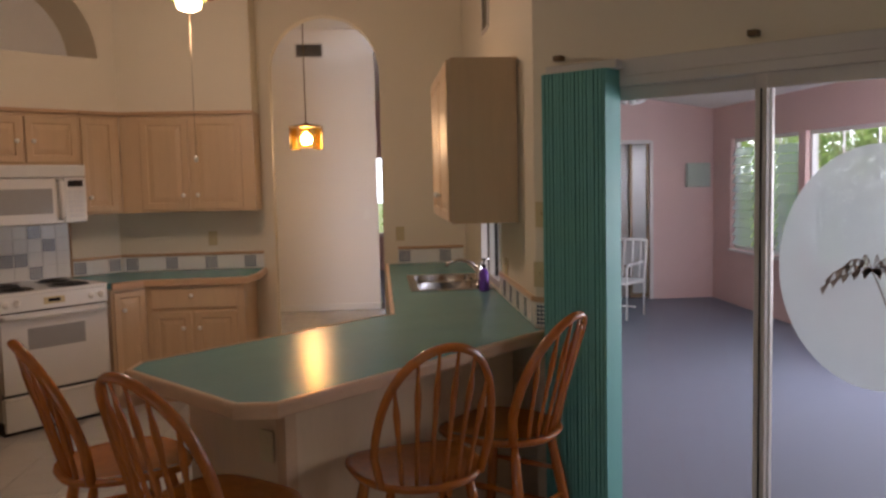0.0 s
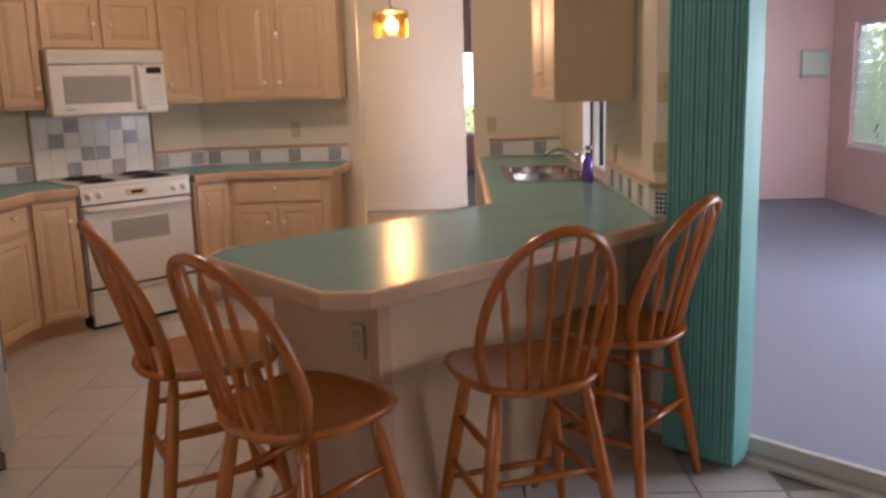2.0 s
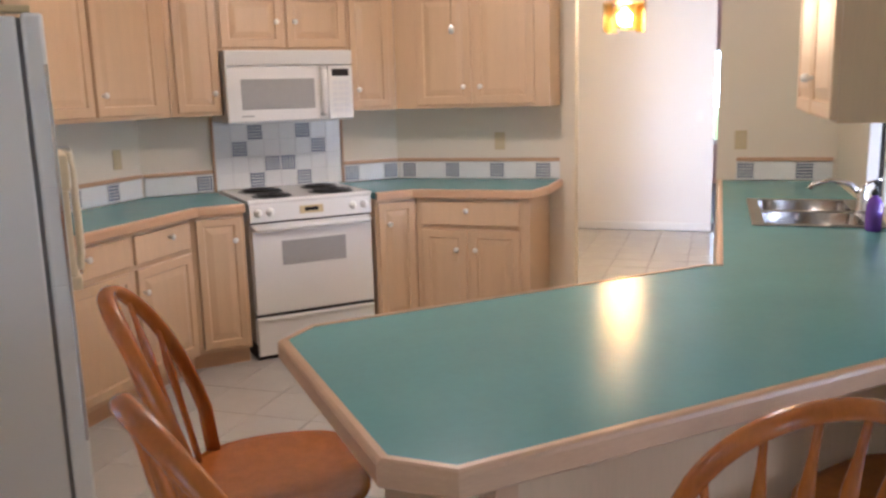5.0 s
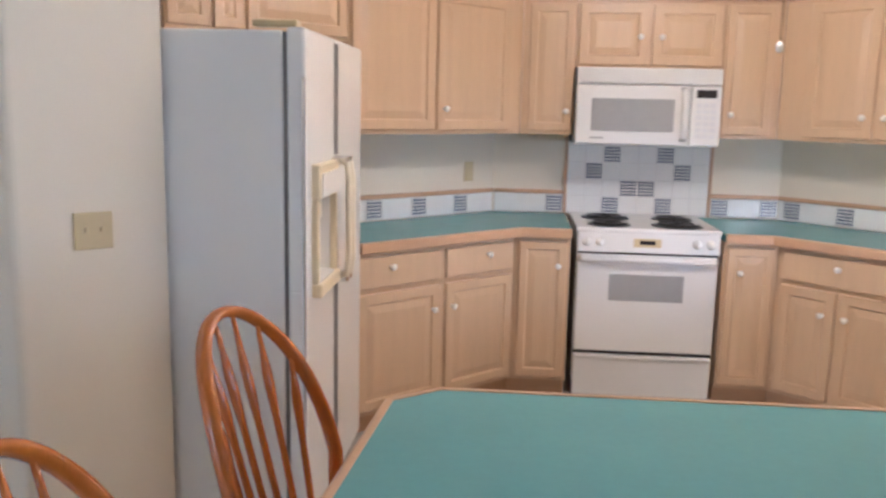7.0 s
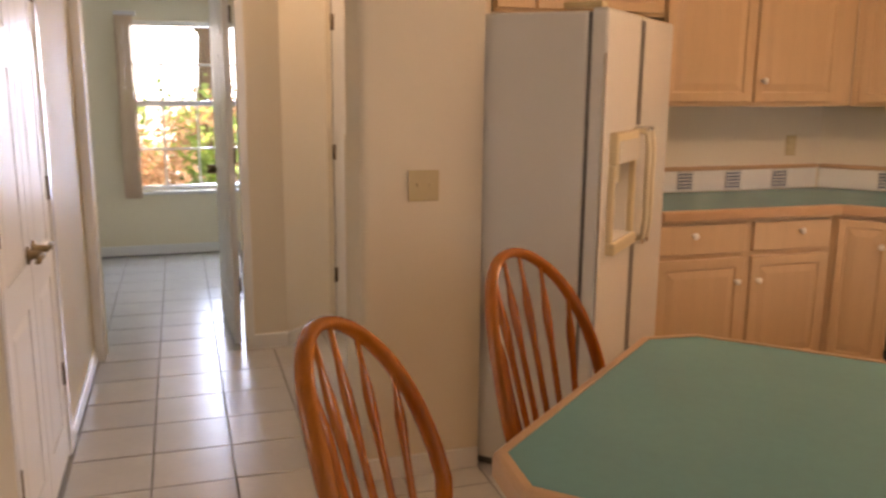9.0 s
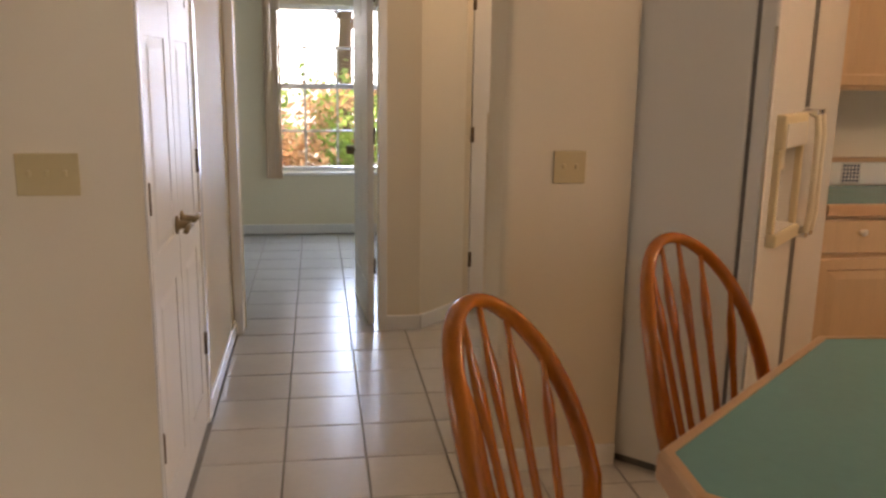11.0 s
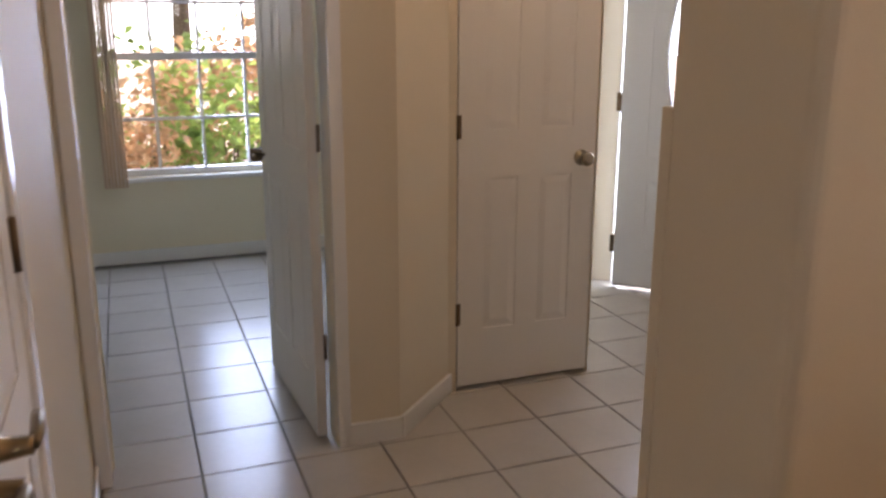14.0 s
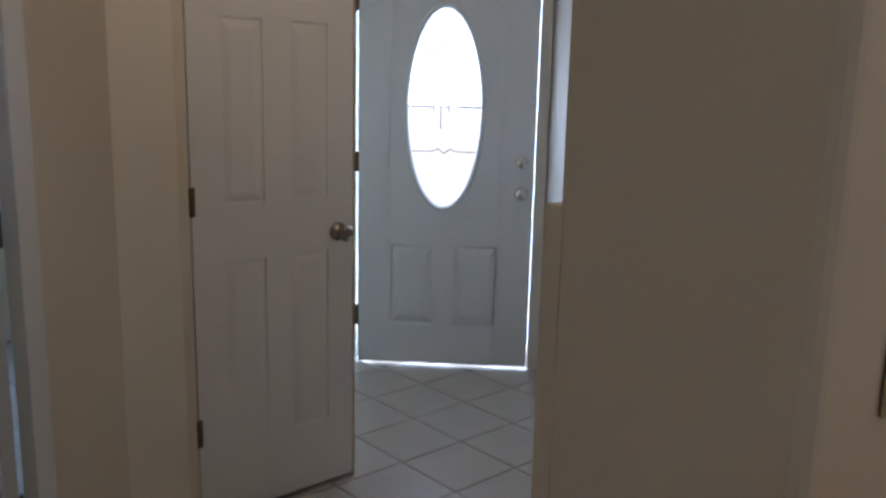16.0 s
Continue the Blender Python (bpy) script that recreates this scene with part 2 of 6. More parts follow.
def box(bm, lo, hi, bevel=0.0):
    """A box between two corners, its edges bevelled."""
    (x0, y0, z0), (x1, y1, z1) = lo, hi
    c = [(x0, y0, z0), (x1, y0, z0), (x1, y1, z0), (x0, y1, z0), (x0, y0, z1), (x1, y0, z1), (x1, y1, z1), (x0, y1, z1)]
    v = [bm.verts.new(p) for p in c]
    fs = [bm.faces.new([v[i] for i in f]) for f in ((3, 2, 1, 0), (4, 5, 6, 7), (0, 1, 5, 4), (1, 2, 6, 5), (2, 3, 7, 6), (3, 0, 4, 7))]
    if bevel:
        es = list({e for f in fs for e in f.edges})
        bmesh.ops.bevel(bm, geom=es, offset=bevel, segments=2, profile=0.5, affect="EDGES")
    return bm


def rod(bm, a, b, r0, r1=None, seg=10, rings=None):
    """A round bar from a to b; rings: (share, radius) between the ends."""
    a, b = Vector(a), Vector(b)
    r1 = r0 if r1 is None else r1
    d = (b - a).normalized()
    n = d.orthogonal().normalized()
    w = d.cross(n)
    stops = [(0, r0)] + list(rings or []) + [(1, r1)]
    loops = []
    for s, r in stops:
        c = a.lerp(b, s)
        loops.append([bm.verts.new(c + r * (math.cos(k * 2 * math.pi / seg) * n + math.sin(k * 2 * math.pi / seg) * w)) for k in range(seg)])
    for p, q in zip(loops, loops[1:]):
        for k in range(seg):
            f = bm.faces.new((p[k], p[(k + 1) % seg], q[(k + 1) % seg], q[k]))
            f.smooth = True
    bm.faces.new(list(reversed(loops[0])))
    bm.faces.new(loops[-1])
    return bm


def tube(bm, pts, rx, ry=None, seg=10, up=(0, 0, 1)):
    """A bent bar along points, of oval section."""
    ry = ry or rx
    pts = [Vector(p) for p in pts]
    loops = []
    for i, p in enumerate(pts):
        d = (pts[min(i + 1, len(pts) - 1)] - pts[max(i - 1, 0)]).normalized()
        n = d.cross(Vector(up))
        n = n.normalized() if n.length > 1e-4 else d.orthogonal().normalized()
        w = d.cross(n)
        loops.append([bm.verts.new(p + rx * math.cos(k * 2 * math.pi / seg) * n + ry * math.sin(k * 2 * math.pi / seg) * w) for k in range(seg)])
    for p, q in zip(loops, loops[1:]):
        for k in range(seg):
            bm.faces.new((p[k], p[(k + 1) % seg], q[(k + 1) % seg], q[k])).smooth = True
    bm.faces.new(list(reversed(loops[0])))
    bm.faces.new(loops[-1])
    return bm


def lathe(bm, profile, centre=(0, 0, 0), seg=20, axis="z"):
    """A turned shape from (radius, height) pairs."""
    loops = []
    cx, cy, cz = centre
    for r, h in profile:
        ring = []
        for k in range(seg):
            c, s = r * math.cos(k * 2 * math.pi / seg), r * math.sin(k * 2 * math.pi / seg)
            ring.append(bm.verts.new((cx + c, cy + s, cz + h) if axis == "z" else (cx + c, cy - h, cz + s)))
        loops.append(ring)
    for p, q in zip(loops, loops[1:]):
        for k in range(seg):
            bm.faces.new((p[k], p[(k + 1) % seg], q[(k + 1) % seg], q[k])).smooth = True
    bm.faces.new(list(reversed(loops[0])))
    bm.faces.new(loops[-1])
    return bm


def prism(bm, pts, z0, z1, bevel=0.0):
    """An upright block over a plan outline, anticlockwise."""
    lo = [bm.verts.new((x, y, z0)) for x, y in pts]
    hi = [bm.verts.new((x, y, z1)) for x, y in pts]
    n = len(pts)
    fs = [bm.faces.new(list(reversed(lo))), bm.faces.new(hi)]
    for k in range(n):
        fs.append(bm.faces.new((lo[k], lo[(k + 1) % n], hi[(k + 1) % n], hi[k])))
    if bevel:
        es = [e for e in fs[1].edges]
        bmesh.ops.bevel(bm, geom=es, offset=bevel, segments=2, profile=0.5, affect="EDGES")
    return bm


def mesh_of(name, bm, mat):
    me = bpy.data.meshes.new(name)
    bmesh.ops.recalc_face_normals(bm, faces=bm.faces)
    bm.to_mesh(me)
    bm.free()
    me.materials.append(mat)
    return me


def part(name, bm, mat, parent=None, label="", at=None):
    """Links a bmesh as one mesh object under a thing or a part."""
    ob = new(name, mesh_of(name, bm, mat))
    if parent:
        ob.parent = parent
    if at is not None:
        ob.matrix_basis = at
    if label:
        ob["label"] = label
    return ob


def thing(name, m, label, category, group=""):
    ob = new(name)
    ob.empty_display_size = 0.1
    ob.matrix_world = m
    return tagged(ob, label, category, group)


def structure(name, bm, mat, label, category, m=None):
    ob = part(name, bm, mat, at=m)
    return tagged(ob, label, category, kind="structure")


def B():
    return bmesh.new()


def run_pose(p0, p1):
    """The pose at p0 whose x runs to p1 and whose y goes into the wall."""
    a = math.degrees(math.atan2(p1[1] - p0[1], p1[0] - p0[0]))
    return pose(p0[0], p0[1], 0, 0, 0, a), math.hypot(p1[0] - p0[0], p1[1] - p0[1])


def wall(name, p0, p1, height, mat, label, openings=(), thick=0.12, z0=0.0):
    """A wall seen from the room with p0 on the left; openings: (from, to, sill, head) along it."""
    m, length = run_pose(p0, p1)
    bm = B()
    xs = sorted({0.0, length, *[v for o in openings for v in o[:2]]})
    for a, b in zip(xs, xs[1:]):
        z = z0
        for o in sorted(openings, key=lambda o: o[2]):
            if o[0] <= a + 1e-6 and b - 1e-6 <= o[1]:
                if o[2] - z > 1e-4:
                    box(bm, (a, 0, z), (b, thick, o[2]))
                z = o[3]
        if height - z > 1e-4:
            box(bm, (a, 0, z), (b, thick, height))
    bmesh.ops.remove_doubles(bm, verts=bm.verts, dist=1e-5)
    return structure(name, bm, mat, label, "wall", m)


def skirting(p0, p1, gaps=(), mat=TRIM, h=0.085):
    m, length = run_pose(p0, p1)
    bm = B()
    x = 0.0
    for a, b in list(gaps) + [(length, length)]:
        if a - x > 0.02:
            box(bm, (x, -0.014, 0.001), (a, 0.0, h), 0.004)
        x = b
    return structure("baseboard", bm, mat, "white painted wooden baseboard along the wall", "baseboard", m)


# ---- setting ----
H = 3.4
# kitchen
wall("wall_kitchen_left", (-2.09, -0.59), (-0.82, 0.68), H, WALL, "cream painted kitchen wall behind the maple cabinets")
# the wall behind the cooker, with a half-round plant niche high up
bm = B()
NX, NR, NZ, NB = 0.0, 0.565, 2.505, 0.79
box(bm, (-0.82, 0.68, 0), (0.84, 0.80, 2.14))
structure("wall_cooker", bm, WALL, "cream painted wall behind the cooker", "wall")
# bulkhead flush with the wall cabinets, its middle pierced by the niche
bm = B()
x0, x1, y0 = -0.6716, 0.692, 0.345
box(bm, (x0, y0, 2.132), (x1, NB, NZ))
box(bm, (x0, y0, NZ), (NX - NR, NB, H))
box(bm, (NX + NR, y0, NZ), (max(x1, NX + NR + 0.02), NB, H))
for k in range(28):
    a0, a1 = math.pi * k / 28, math.pi * (k + 1) / 28
    u0, u1 = NX + NR * math.cos(a1), NX + NR * math.cos(a0)
    z0, z1 = NZ + NR * math.sin(a1), NZ + NR * math.sin(a0)
    v = [bm.verts.new(p) for p in ((u0, y0, z0), (u1, y0, z1), (u1, y0, H), (u0, y0, H), (u0, NB, z0), (u1, NB, z1), (u1, NB, H), (u0, NB, H))]
    for f in ((0, 1, 2, 3), (7, 6, 5, 4), (1, 0, 4, 5), (3, 2, 6, 7)):
        bm.faces.new([v[i] for i in f])
bmesh.ops.remove_doubles(bm, verts=bm.verts, dist=1e-5)
structure("wall_bulkhead", bm, WALL, "cream painted bulkhead over the cabinets with a half-round plant niche", "wall")
bm = B()
box(bm, (-0.0092, 0.012, 2.132), (0.972, 0.40, H))
structure("wall_bulkhead_right", bm, WALL, "cream painted bulkhead above the wall cabinets", "wall", pose(0.69, 0.33, 0, 0, 0, -45))
bm = B()
box(bm, (-1.74, 0.012, 2.132), (0.2499, 0.40, H))
structure("wall_bulkhead_left", bm, WALL, "cream painted bulkhead above the wall cabinets", "wall", pose(-0.68, 0, 0, 0, 0, 45) @ pose(0, 0.226, 0))
bm = B()
box(bm, (-0.82, NB + 0.002, 2.142), (0.84, 0.86, H))
structure("wall_niche_back", bm, WHITEWALL, "shaded white back of the half-round niche", "wall")


def arched_wall():
    """The wall with the arched way to the breakfast nook."""
    p0, p1 = (0.84, 0.68), ab(1.52, 4.02)
    m, length = run_pose(p0, p1)
    s0 = (1.87 - 0.16) / R2
    s1 = (3.08 - 0.16) / R2
    r, c = (s1 - s0) / 2, (s0 + s1) / 2
    spring = 2.88 - r
    t = 0.12
    bm = B()
    box(bm, (0, 0, 0), (s0, t, H))
    box(bm, (s1, 0, 0), (length, t, H))
    n = 28
    for k in range(n):
        a0, a1 = math.pi * k / n, math.pi * (k + 1) / n
        x0, x1 = c + r * math.cos(a1), c + r * math.cos(a0)
        z0, z1 = spring + r * math.sin(a1), spring + r * math.sin(a0)
        v = [bm.verts.new(p) for p in ((x0, 0, z0), (x1, 0, z1), (x1, 0, H), (x0, 0, H), (x0, t, z0), (x1, t, z1), (x1, t, H), (x0, t, H))]
        for f in ((0, 1, 2, 3), (7, 6, 5, 4), (1, 0, 4, 5), (3, 2, 6, 7)):
            bm.faces.new([v[i] for i in f])
    bmesh.ops.remove_doubles(bm, verts=bm.verts, dist=1e-5)
    return structure("wall_arch", bm, WALL, "cream painted wall with a tall round-headed archway", "wall", m)


arched_wall()
SW0, SW1 = ab(1.52, 4.02), (0.62, -3.40)
LSINK = math.hypot(SW0[0] - SW1[0], SW0[1] - SW1[1])


def sink_s(a):
    return (1.52 - a) / R2


wall("wall_sink", SW0, SW1, H, WALL, "cream painted wall over the sink counter with a pass-through window",
     [(sink_s(-0.03), sink_s(-1.29), 0.965, 1.36)])
wall("wall_slider", (0.62, -3.40), (0.62, -8.0), H, WALL, "cream painted wall around the sliding glass doors", [(0.20, 3.3, 0.0, 1.985)])
wall("wall_back", (0.62, -8.0), (-6.0, -8.0), H, WALL, "plain cream wall of the dining room")
wall("wall_side", (-6.0, -8.0), (-6.0, -6.596), H, WALL, "plain cream wall of the dining room", [(0.1, 1.24, 0.3, 2.3)])
wall("wall_dining_left", (-6.0, -6.596), (-2.577, -3.173), H, WALL, "cream painted dining wall with a triple light switch", thick=0.04)
# hall
HL0, HL1 = (-2.577, -3.173), ab(-5.75, -2.50)
wall("wall_hall_left", (HL0[0] - 0.004, HL0[1] + 0.004), HL1, 2.7, WALL, "cream painted hall wall with narrow double closet doors", [(0.014, 0.999, 0.0, 2.03)])
# unseen header, added to block sun between the high and low ceilings
wall("wall_hall_header", (-2.574, -3.170), (-2.35, -1.82), H, WALL, "unseen cream wall added to stop sun above the way into the hall", z0=2.702)
wall("wall_doorway", ab(-5.75, -2.50), ab(-4.30, -2.50), 2.7, WALL, "cream painted wall around the bedroom doorway", [(0.05, 0.795, 0.0, 2.04)])
wall("wall_stub", ab(-4.30, -2.50), (-3.40, -0.47), 2.7, WALL, "short cream painted wall beside the closet door", thick=0.10)
wall("wall_closet", (-3.40, -0.485), (-2.945, -0.03), 2.7, WALL, "cream painted wall around the hall closet door", [(0.035, 0.643, 0.0, 2.03)])
wall("wall_closet_end", (-2.978, 0.003), (-3.36, 0.385), 2.7, WALL, "cream painted end of the hall closet")
wall("wall_entry_left", (-3.36, 0.385), (-3.36, 1.36), 2.7, WALL, "cream painted wall beside the front door")
wall("wall_entry", (-3.36, 1.36), (-2.05, 1.36), 2.7, WALL, "cream painted wall around the front door", [(0.195, 1.13, 0.0, 2.05)])
wall("wall_entry_right", (-2.20, 1.36), (-2.20, -1.55), 2.7, WHITEWALL, "white wall running back from the front door", thick=0.10)
bm = B()
prism(bm, [(-1.80, -1.745), (-2.10, -1.745), (-2.10, -1.55), (-2.19, -1.55), (-2.37, -1.80), (-2.125, -2.072)], 0, H)
ed = [e for e in bm.edges if abs(e.verts[0].co.z - e.verts[1].co.z) > 1 and abs(e.verts[0].co.x + 2.125) < 0.01]
bmesh.ops.bevel(bm, geom=ed, offset=0.03, segments=4, profile=0.5, affect="EDGES")
structure("wall_hall_corner", bm, WALL, "cream painted angled wall end between hall and kitchen", "wall")
bm = B()
prism(bm, [(-2.369, -1.804), (-2.345, -1.78), (-2.368, -1.758), (-2.392, -1.78)], 0.085, 1.29, 0.002)
tagged(part("corner_guard", bm, WALL), "cream painted wall corner guard ending at chest height", "corner guard", kind="structure")
wall("wall_fridge_niche", (-2.09, -1.745), (-2.09, -0.59), H, WALL, "cream painted wall behind the refrigerator", thick=0.10)
# far bedroom
FW0, FW1 = ab(-8.2, -6.5), ab(-2.6, -6.5)


def fw(a):
    return (a + 8.2) / R2


wall("wall_bedroom_window", FW0, FW1, 2.7, GREYWALL, "pale grey-green bedroom wall with a tall window", [(fw(-5.66), fw(-4.05), 0.545, 1.95)], thick=0.15)
wall("wall_bedroom_left", ab(-8.2, -2.67), ab(-8.2, -6.5), 2.7, GREYWALL, "pale grey-green bedroom side wall")
wall("wall_bedroom_right", ab(-2.6, -6.5), (-3.6, 1.3), 2.7, GREYWALL, "pale grey-green bedroom side wall")
wall("wall_bedroom_door", ab(-4.2, -2.67), ab(-8.2, -2.67), 2.7, GREYWALL, "pale grey-green inner bedroom wall", [(0.29, 1.04, 0.0, 2.04)], thick=0.01)
wall("wall_bedroom_corner", (-3.6, 1.3), (-3.6, -0.70), 2.7, GREYWALL, "pale grey-green angled bedroom wall", thick=0.03)
# breakfast nook
wall("wall_nook_back", ab(6.55, -2.2), ab(6.55, 3.02), H, WHITEWALL, "white breakfast nook wall with a light switch and a vent")
wall("wall_nook_left", ab(1.7, -2.2), ab(6.55, -2.2), H, WHITEWALL, "white breakfast nook side wall")
wall("wall_nook_right", ab(5.0, 3.22), ab(1.68, 3.22), H, WHITEWALL, "white breakfast nook side wall", thick=0.10)
wall("wall_nook_back_face", ab(1.695, 3.2), ab(1.695, -2.2), H, WHITEWALL, "white back of the arch wall",
     [((3.2 - 3.08) / R2, (3.2 - 1.87) / R2, 0.0, 2.88)], thick=0.01)
# sunroom
wall("wall_sunroom_end", ab(6.6, 5.6), ab(6.6, 9.0), 3.0, PINK, "dusty pink stucco sunroom end wall", [((7.0 - 5.6) / R2, (7.84 - 5.6) / R2, 0.0, 1.965)])
SR0, SR1 = ab(6.6, 9.0), ab(-6.0, 9.0)


def sr(a):
    return (6.6 - a) / R2


wall("wall_sunroom_windows", SR0, SR1, 3.0, PINK, "dusty pink sunroom wall with a long row of windows",
     [(sr(5.85), sr(3.55), 0.67, 1.98), (sr(3.35), sr(1.0), 0.67, 1.98), (sr(0.8), sr(-1.6), 0.67, 1.98), (sr(-1.8), sr(-4.2), 0.67, 1.98)])
wall("wall_sunroom_far", ab(12.8, 2.6), ab(12.8, 5.75), 3.0, PINK, "dusty pink wall with a window far beyond the nook", [(0.2, 1.5, 0.62, 2.0)])
wall("wall_sunroom_inner", ab(12.8, 5.6), ab(6.6, 5.6), 3.0, PINK, "dusty pink sunroom partition", thick=0.10)
wall("wall_sunroom_nook_side", ab(6.75, 2.9), ab(12.8, 2.9), 3.0, PINK, "dusty pink wall beyond the nook", thick=0.10)
wall("wall_sunroom_close", ab(-6.0, 9.0), (0.75, -8.0), 3.0, PINK, "dusty pink sunroom wall")
wall("wall_sunroom_house", (0.745, -8.0), (0.745, -3.46), 3.4, PINK, "dusty pink stucco around the sliding doors", [(1.24, 4.35, 0.0, 1.985)], thick=0.005)
wall("wall_sunroom_kitchen", (0.75, -3.445), ab(1.52, 4.195), 3.4, PINK, "dusty pink stucco behind the sink wall",
     [(0.02 + (-1.29 + 2.7) / R2, 0.02 + (-0.03 + 2.7) / R2, 0.965, 1.36)], thick=0.005)
# added dark box behind the doorway: keeps daylight out, its colour is the shade
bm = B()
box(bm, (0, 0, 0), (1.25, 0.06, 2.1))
tagged(part("wall_dark_room", bm, DARKWOOD, at=run_pose(ab(8.2, 6.6), ab(8.2, 8.3))[0]), "added dark back wall coloured as shade behind the sunroom doorway", "wall", kind="structure")
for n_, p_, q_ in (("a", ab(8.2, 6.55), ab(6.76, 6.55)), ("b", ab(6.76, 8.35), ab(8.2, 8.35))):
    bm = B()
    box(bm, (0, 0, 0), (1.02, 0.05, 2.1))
    tagged(part("wall_dark_room_side_" + n_, bm, DARKWOOD, at=run_pose(q_, p_)[0]), "added dark side wall coloured as shade behind the sunroom doorway", "wall", kind="structure")
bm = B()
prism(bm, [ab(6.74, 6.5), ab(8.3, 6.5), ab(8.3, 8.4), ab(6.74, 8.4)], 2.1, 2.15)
structure("ceiling_dark_room", bm, DARKWOOD, "added dark ceiling coloured as shade behind the sunroom doorway", "ceiling")
# ceilings
bm = B()
prism(bm, [(-6.1, -8.1), (0.75, -8.1), (0.75, -3.4), ab(1.62, 4.25), ab(1.75, 3.35), ab(6.7, 3.35), ab(6.7, -2.35), ab(1.6, -2.35), (-0.9, 1.08), (-2.22, -0.45), (-2.22, -1.8), (-2.42, -1.95),
           (-3.08, -2.65), (-2.72, -3.2), (-6.1, -6.56)], H, H + 0.1)
structure("ceiling", bm, CEIL, "white textured ceiling, high over kitchen and dining room", "ceiling")
bm = B()
prism(bm, [ab(-5.9, -0.3), ab(-4.1, -0.3), (-2.1, -1.5), (-2.1, 1.5), (-3.45, 1.5), ab(-2.4, -6.7), ab(-8.4, -6.7), ab(-8.4, -2.6)], 2.7, 2.78)
structure("ceiling_hall", bm, CEIL, "white hall and bedroom ceiling", "ceiling")
bm = B()
v = [bm.verts.new((*ab(a, b), z)) for a, b, z in ((-7, 9.2, 2.28), (13, 9.2, 2.28), (13, 2.6, 3.0), (1.74, 3.3, 3.0), (1.5, 4.2, 3.0), (-2.8, 4.2, 3.0), (-7.2, 8.8, 3.0))]
top = [bm.verts.new(p.co + Vector((0, 0, 0.08))) for p in v]
bm.faces.new(v)
bm.faces.new(list(reversed(top)))
structure("ceiling_sunroom", bm, CEIL, "white sloping sunroom ceiling", "ceiling")
# floors
bm = B()
box(bm, (-7.6, -8.2, -0.10), (5.2, 5.2, -0.004))
floor = structure("floor", bm, GROUT, "grey grout bed under the white floor tiles", "floor")
bm = B()
prism(bm, [(0.66, -8.0), ab(-6.0, 9.2), ab(13.0, 9.2), ab(13.0, 2.8), ab(4.3, 3.2), ab(1.6, 4.1), (0.66, -3.44)], -0.10, 0.003)
structure("floor_sunroom", bm, CARPET, "smooth blue-grey sunroom floor", "floor")
bm = B()
box(bm, (-60, -60, -0.16), (60, 60, -0.12))
structure("ground", bm, LAWN, "sunlit lawn around the house", "ground")
# baseboards
skirting((-2.125, -2.075), (-1.80, -1.75))
skirting((-2.37, -1.80), (-2.125, -2.072))
skirting(HL0, HL1, [(0.0, 1.055)])
skirting((-6.0, -6.596), HL0)
skirting(ab(-4.60, -2.50), ab(-4.30, -2.50))
skirting(ab(-4.30, -2.50), (-3.40, -0.47))
skirting(FW0, FW1)
skirting(ab(6.55, -2.2), ab(6.55, 3.02))
skirting((-3.36, 0.385), (-3.36, 1.36))

# ---- doors and windows ----


def panel_slab(bm, w, h, panels, t=0.035, d=0.007):
    """A moulded door slab, x from 0 to w, front at y = 0; panels: (x0, x1, z0, z1) sunk with a raised field."""
    box(bm, (0, 0.004, 0), (w, t - 0.004, h))
    for y, s in ((0.004, -1), (t - 0.004, 1)):
        xs = sorted({0, w, *[v for p in panels for v in p[:2]]})
        for a, b in zip(xs, xs[1:]):
            z = 0
            for p in sorted((p for p in panels if p[0] <= a + 1e-6 and b <= p[1] + 1e-6), key=lambda p: p[2]):
                if p[2] > z:
                    box(bm, (a, min(y, y + s * 0.004), z), (b, max(y, y + s * 0.004), p[2]))
                z = p[3]
            if z < h:
                box(bm, (a, min(y, y + s * 0.004), z), (b, max(y, y + s * 0.004), h))
        for x0, x1, z0, z1 in panels:
            raised(bm, x0, x1, z0, z1, y, s * 0.0045, 0.025, 0.008)
    return bm


def raised(bm, x0, x1, z0, z1, y, rise, slope, gap):
    """A raised field: a slope from y up to y + rise."""
    o = [(x0 + gap, z0 + gap), (x1 - gap, z0 + gap), (x1 - gap, z1 - gap), (x0 + gap, z1 - gap)]
    i = [(x0 + gap + slope, z0 + gap + slope), (x1 - gap - slope, z0 + gap + slope), (x1 - gap - slope, z1 - gap - slope), (x0 + gap + slope, z1 - gap - slope)]
    vo = [bm.verts.new((x, y, z)) for x, z in o]
    vi = [bm.verts.new((x, y + rise, z)) for x, z in i]
    for k in range(4):
        bm.faces.new((vo[k], vo[(k + 1) % 4], vi[(k + 1) % 4], vi[k]))
    bm.faces.new(vi)


def hinge(parent, x, y, z):
    bm = B()
    rod(bm, (x, y, z - 0.045), (x, y, z + 0.045), 0.007, seg=8)
    box(bm, (x - 0.014, y + 0.003, z - 0.045), (x + 0.014, y + 0.0065, z + 0.045))
    return part("hinge", bm, BRONZE, parent, "dark bronze butt hinge")


def lever_handle(parent, x, y, z, way=1):
    bm = B()
    lathe(bm, [(0.031, 0), (0.031, 0.006), (0.016, 0.011), (0.012, 0.04), (0.012, 0.05)], (x, y, z), 16, "y")
    tube(bm, [(x, y - 0.048, z), (x + way * 0.02, y - 0.052, z + 0.004), (x + way * 0.06, y - 0.05, z + 0.006), (x + way * 0.105, y - 0.046, z - 0.004)], 0.009, 0.007)
    return part("lever_handle", bm, BRASS, parent, "aged brass lever handle")


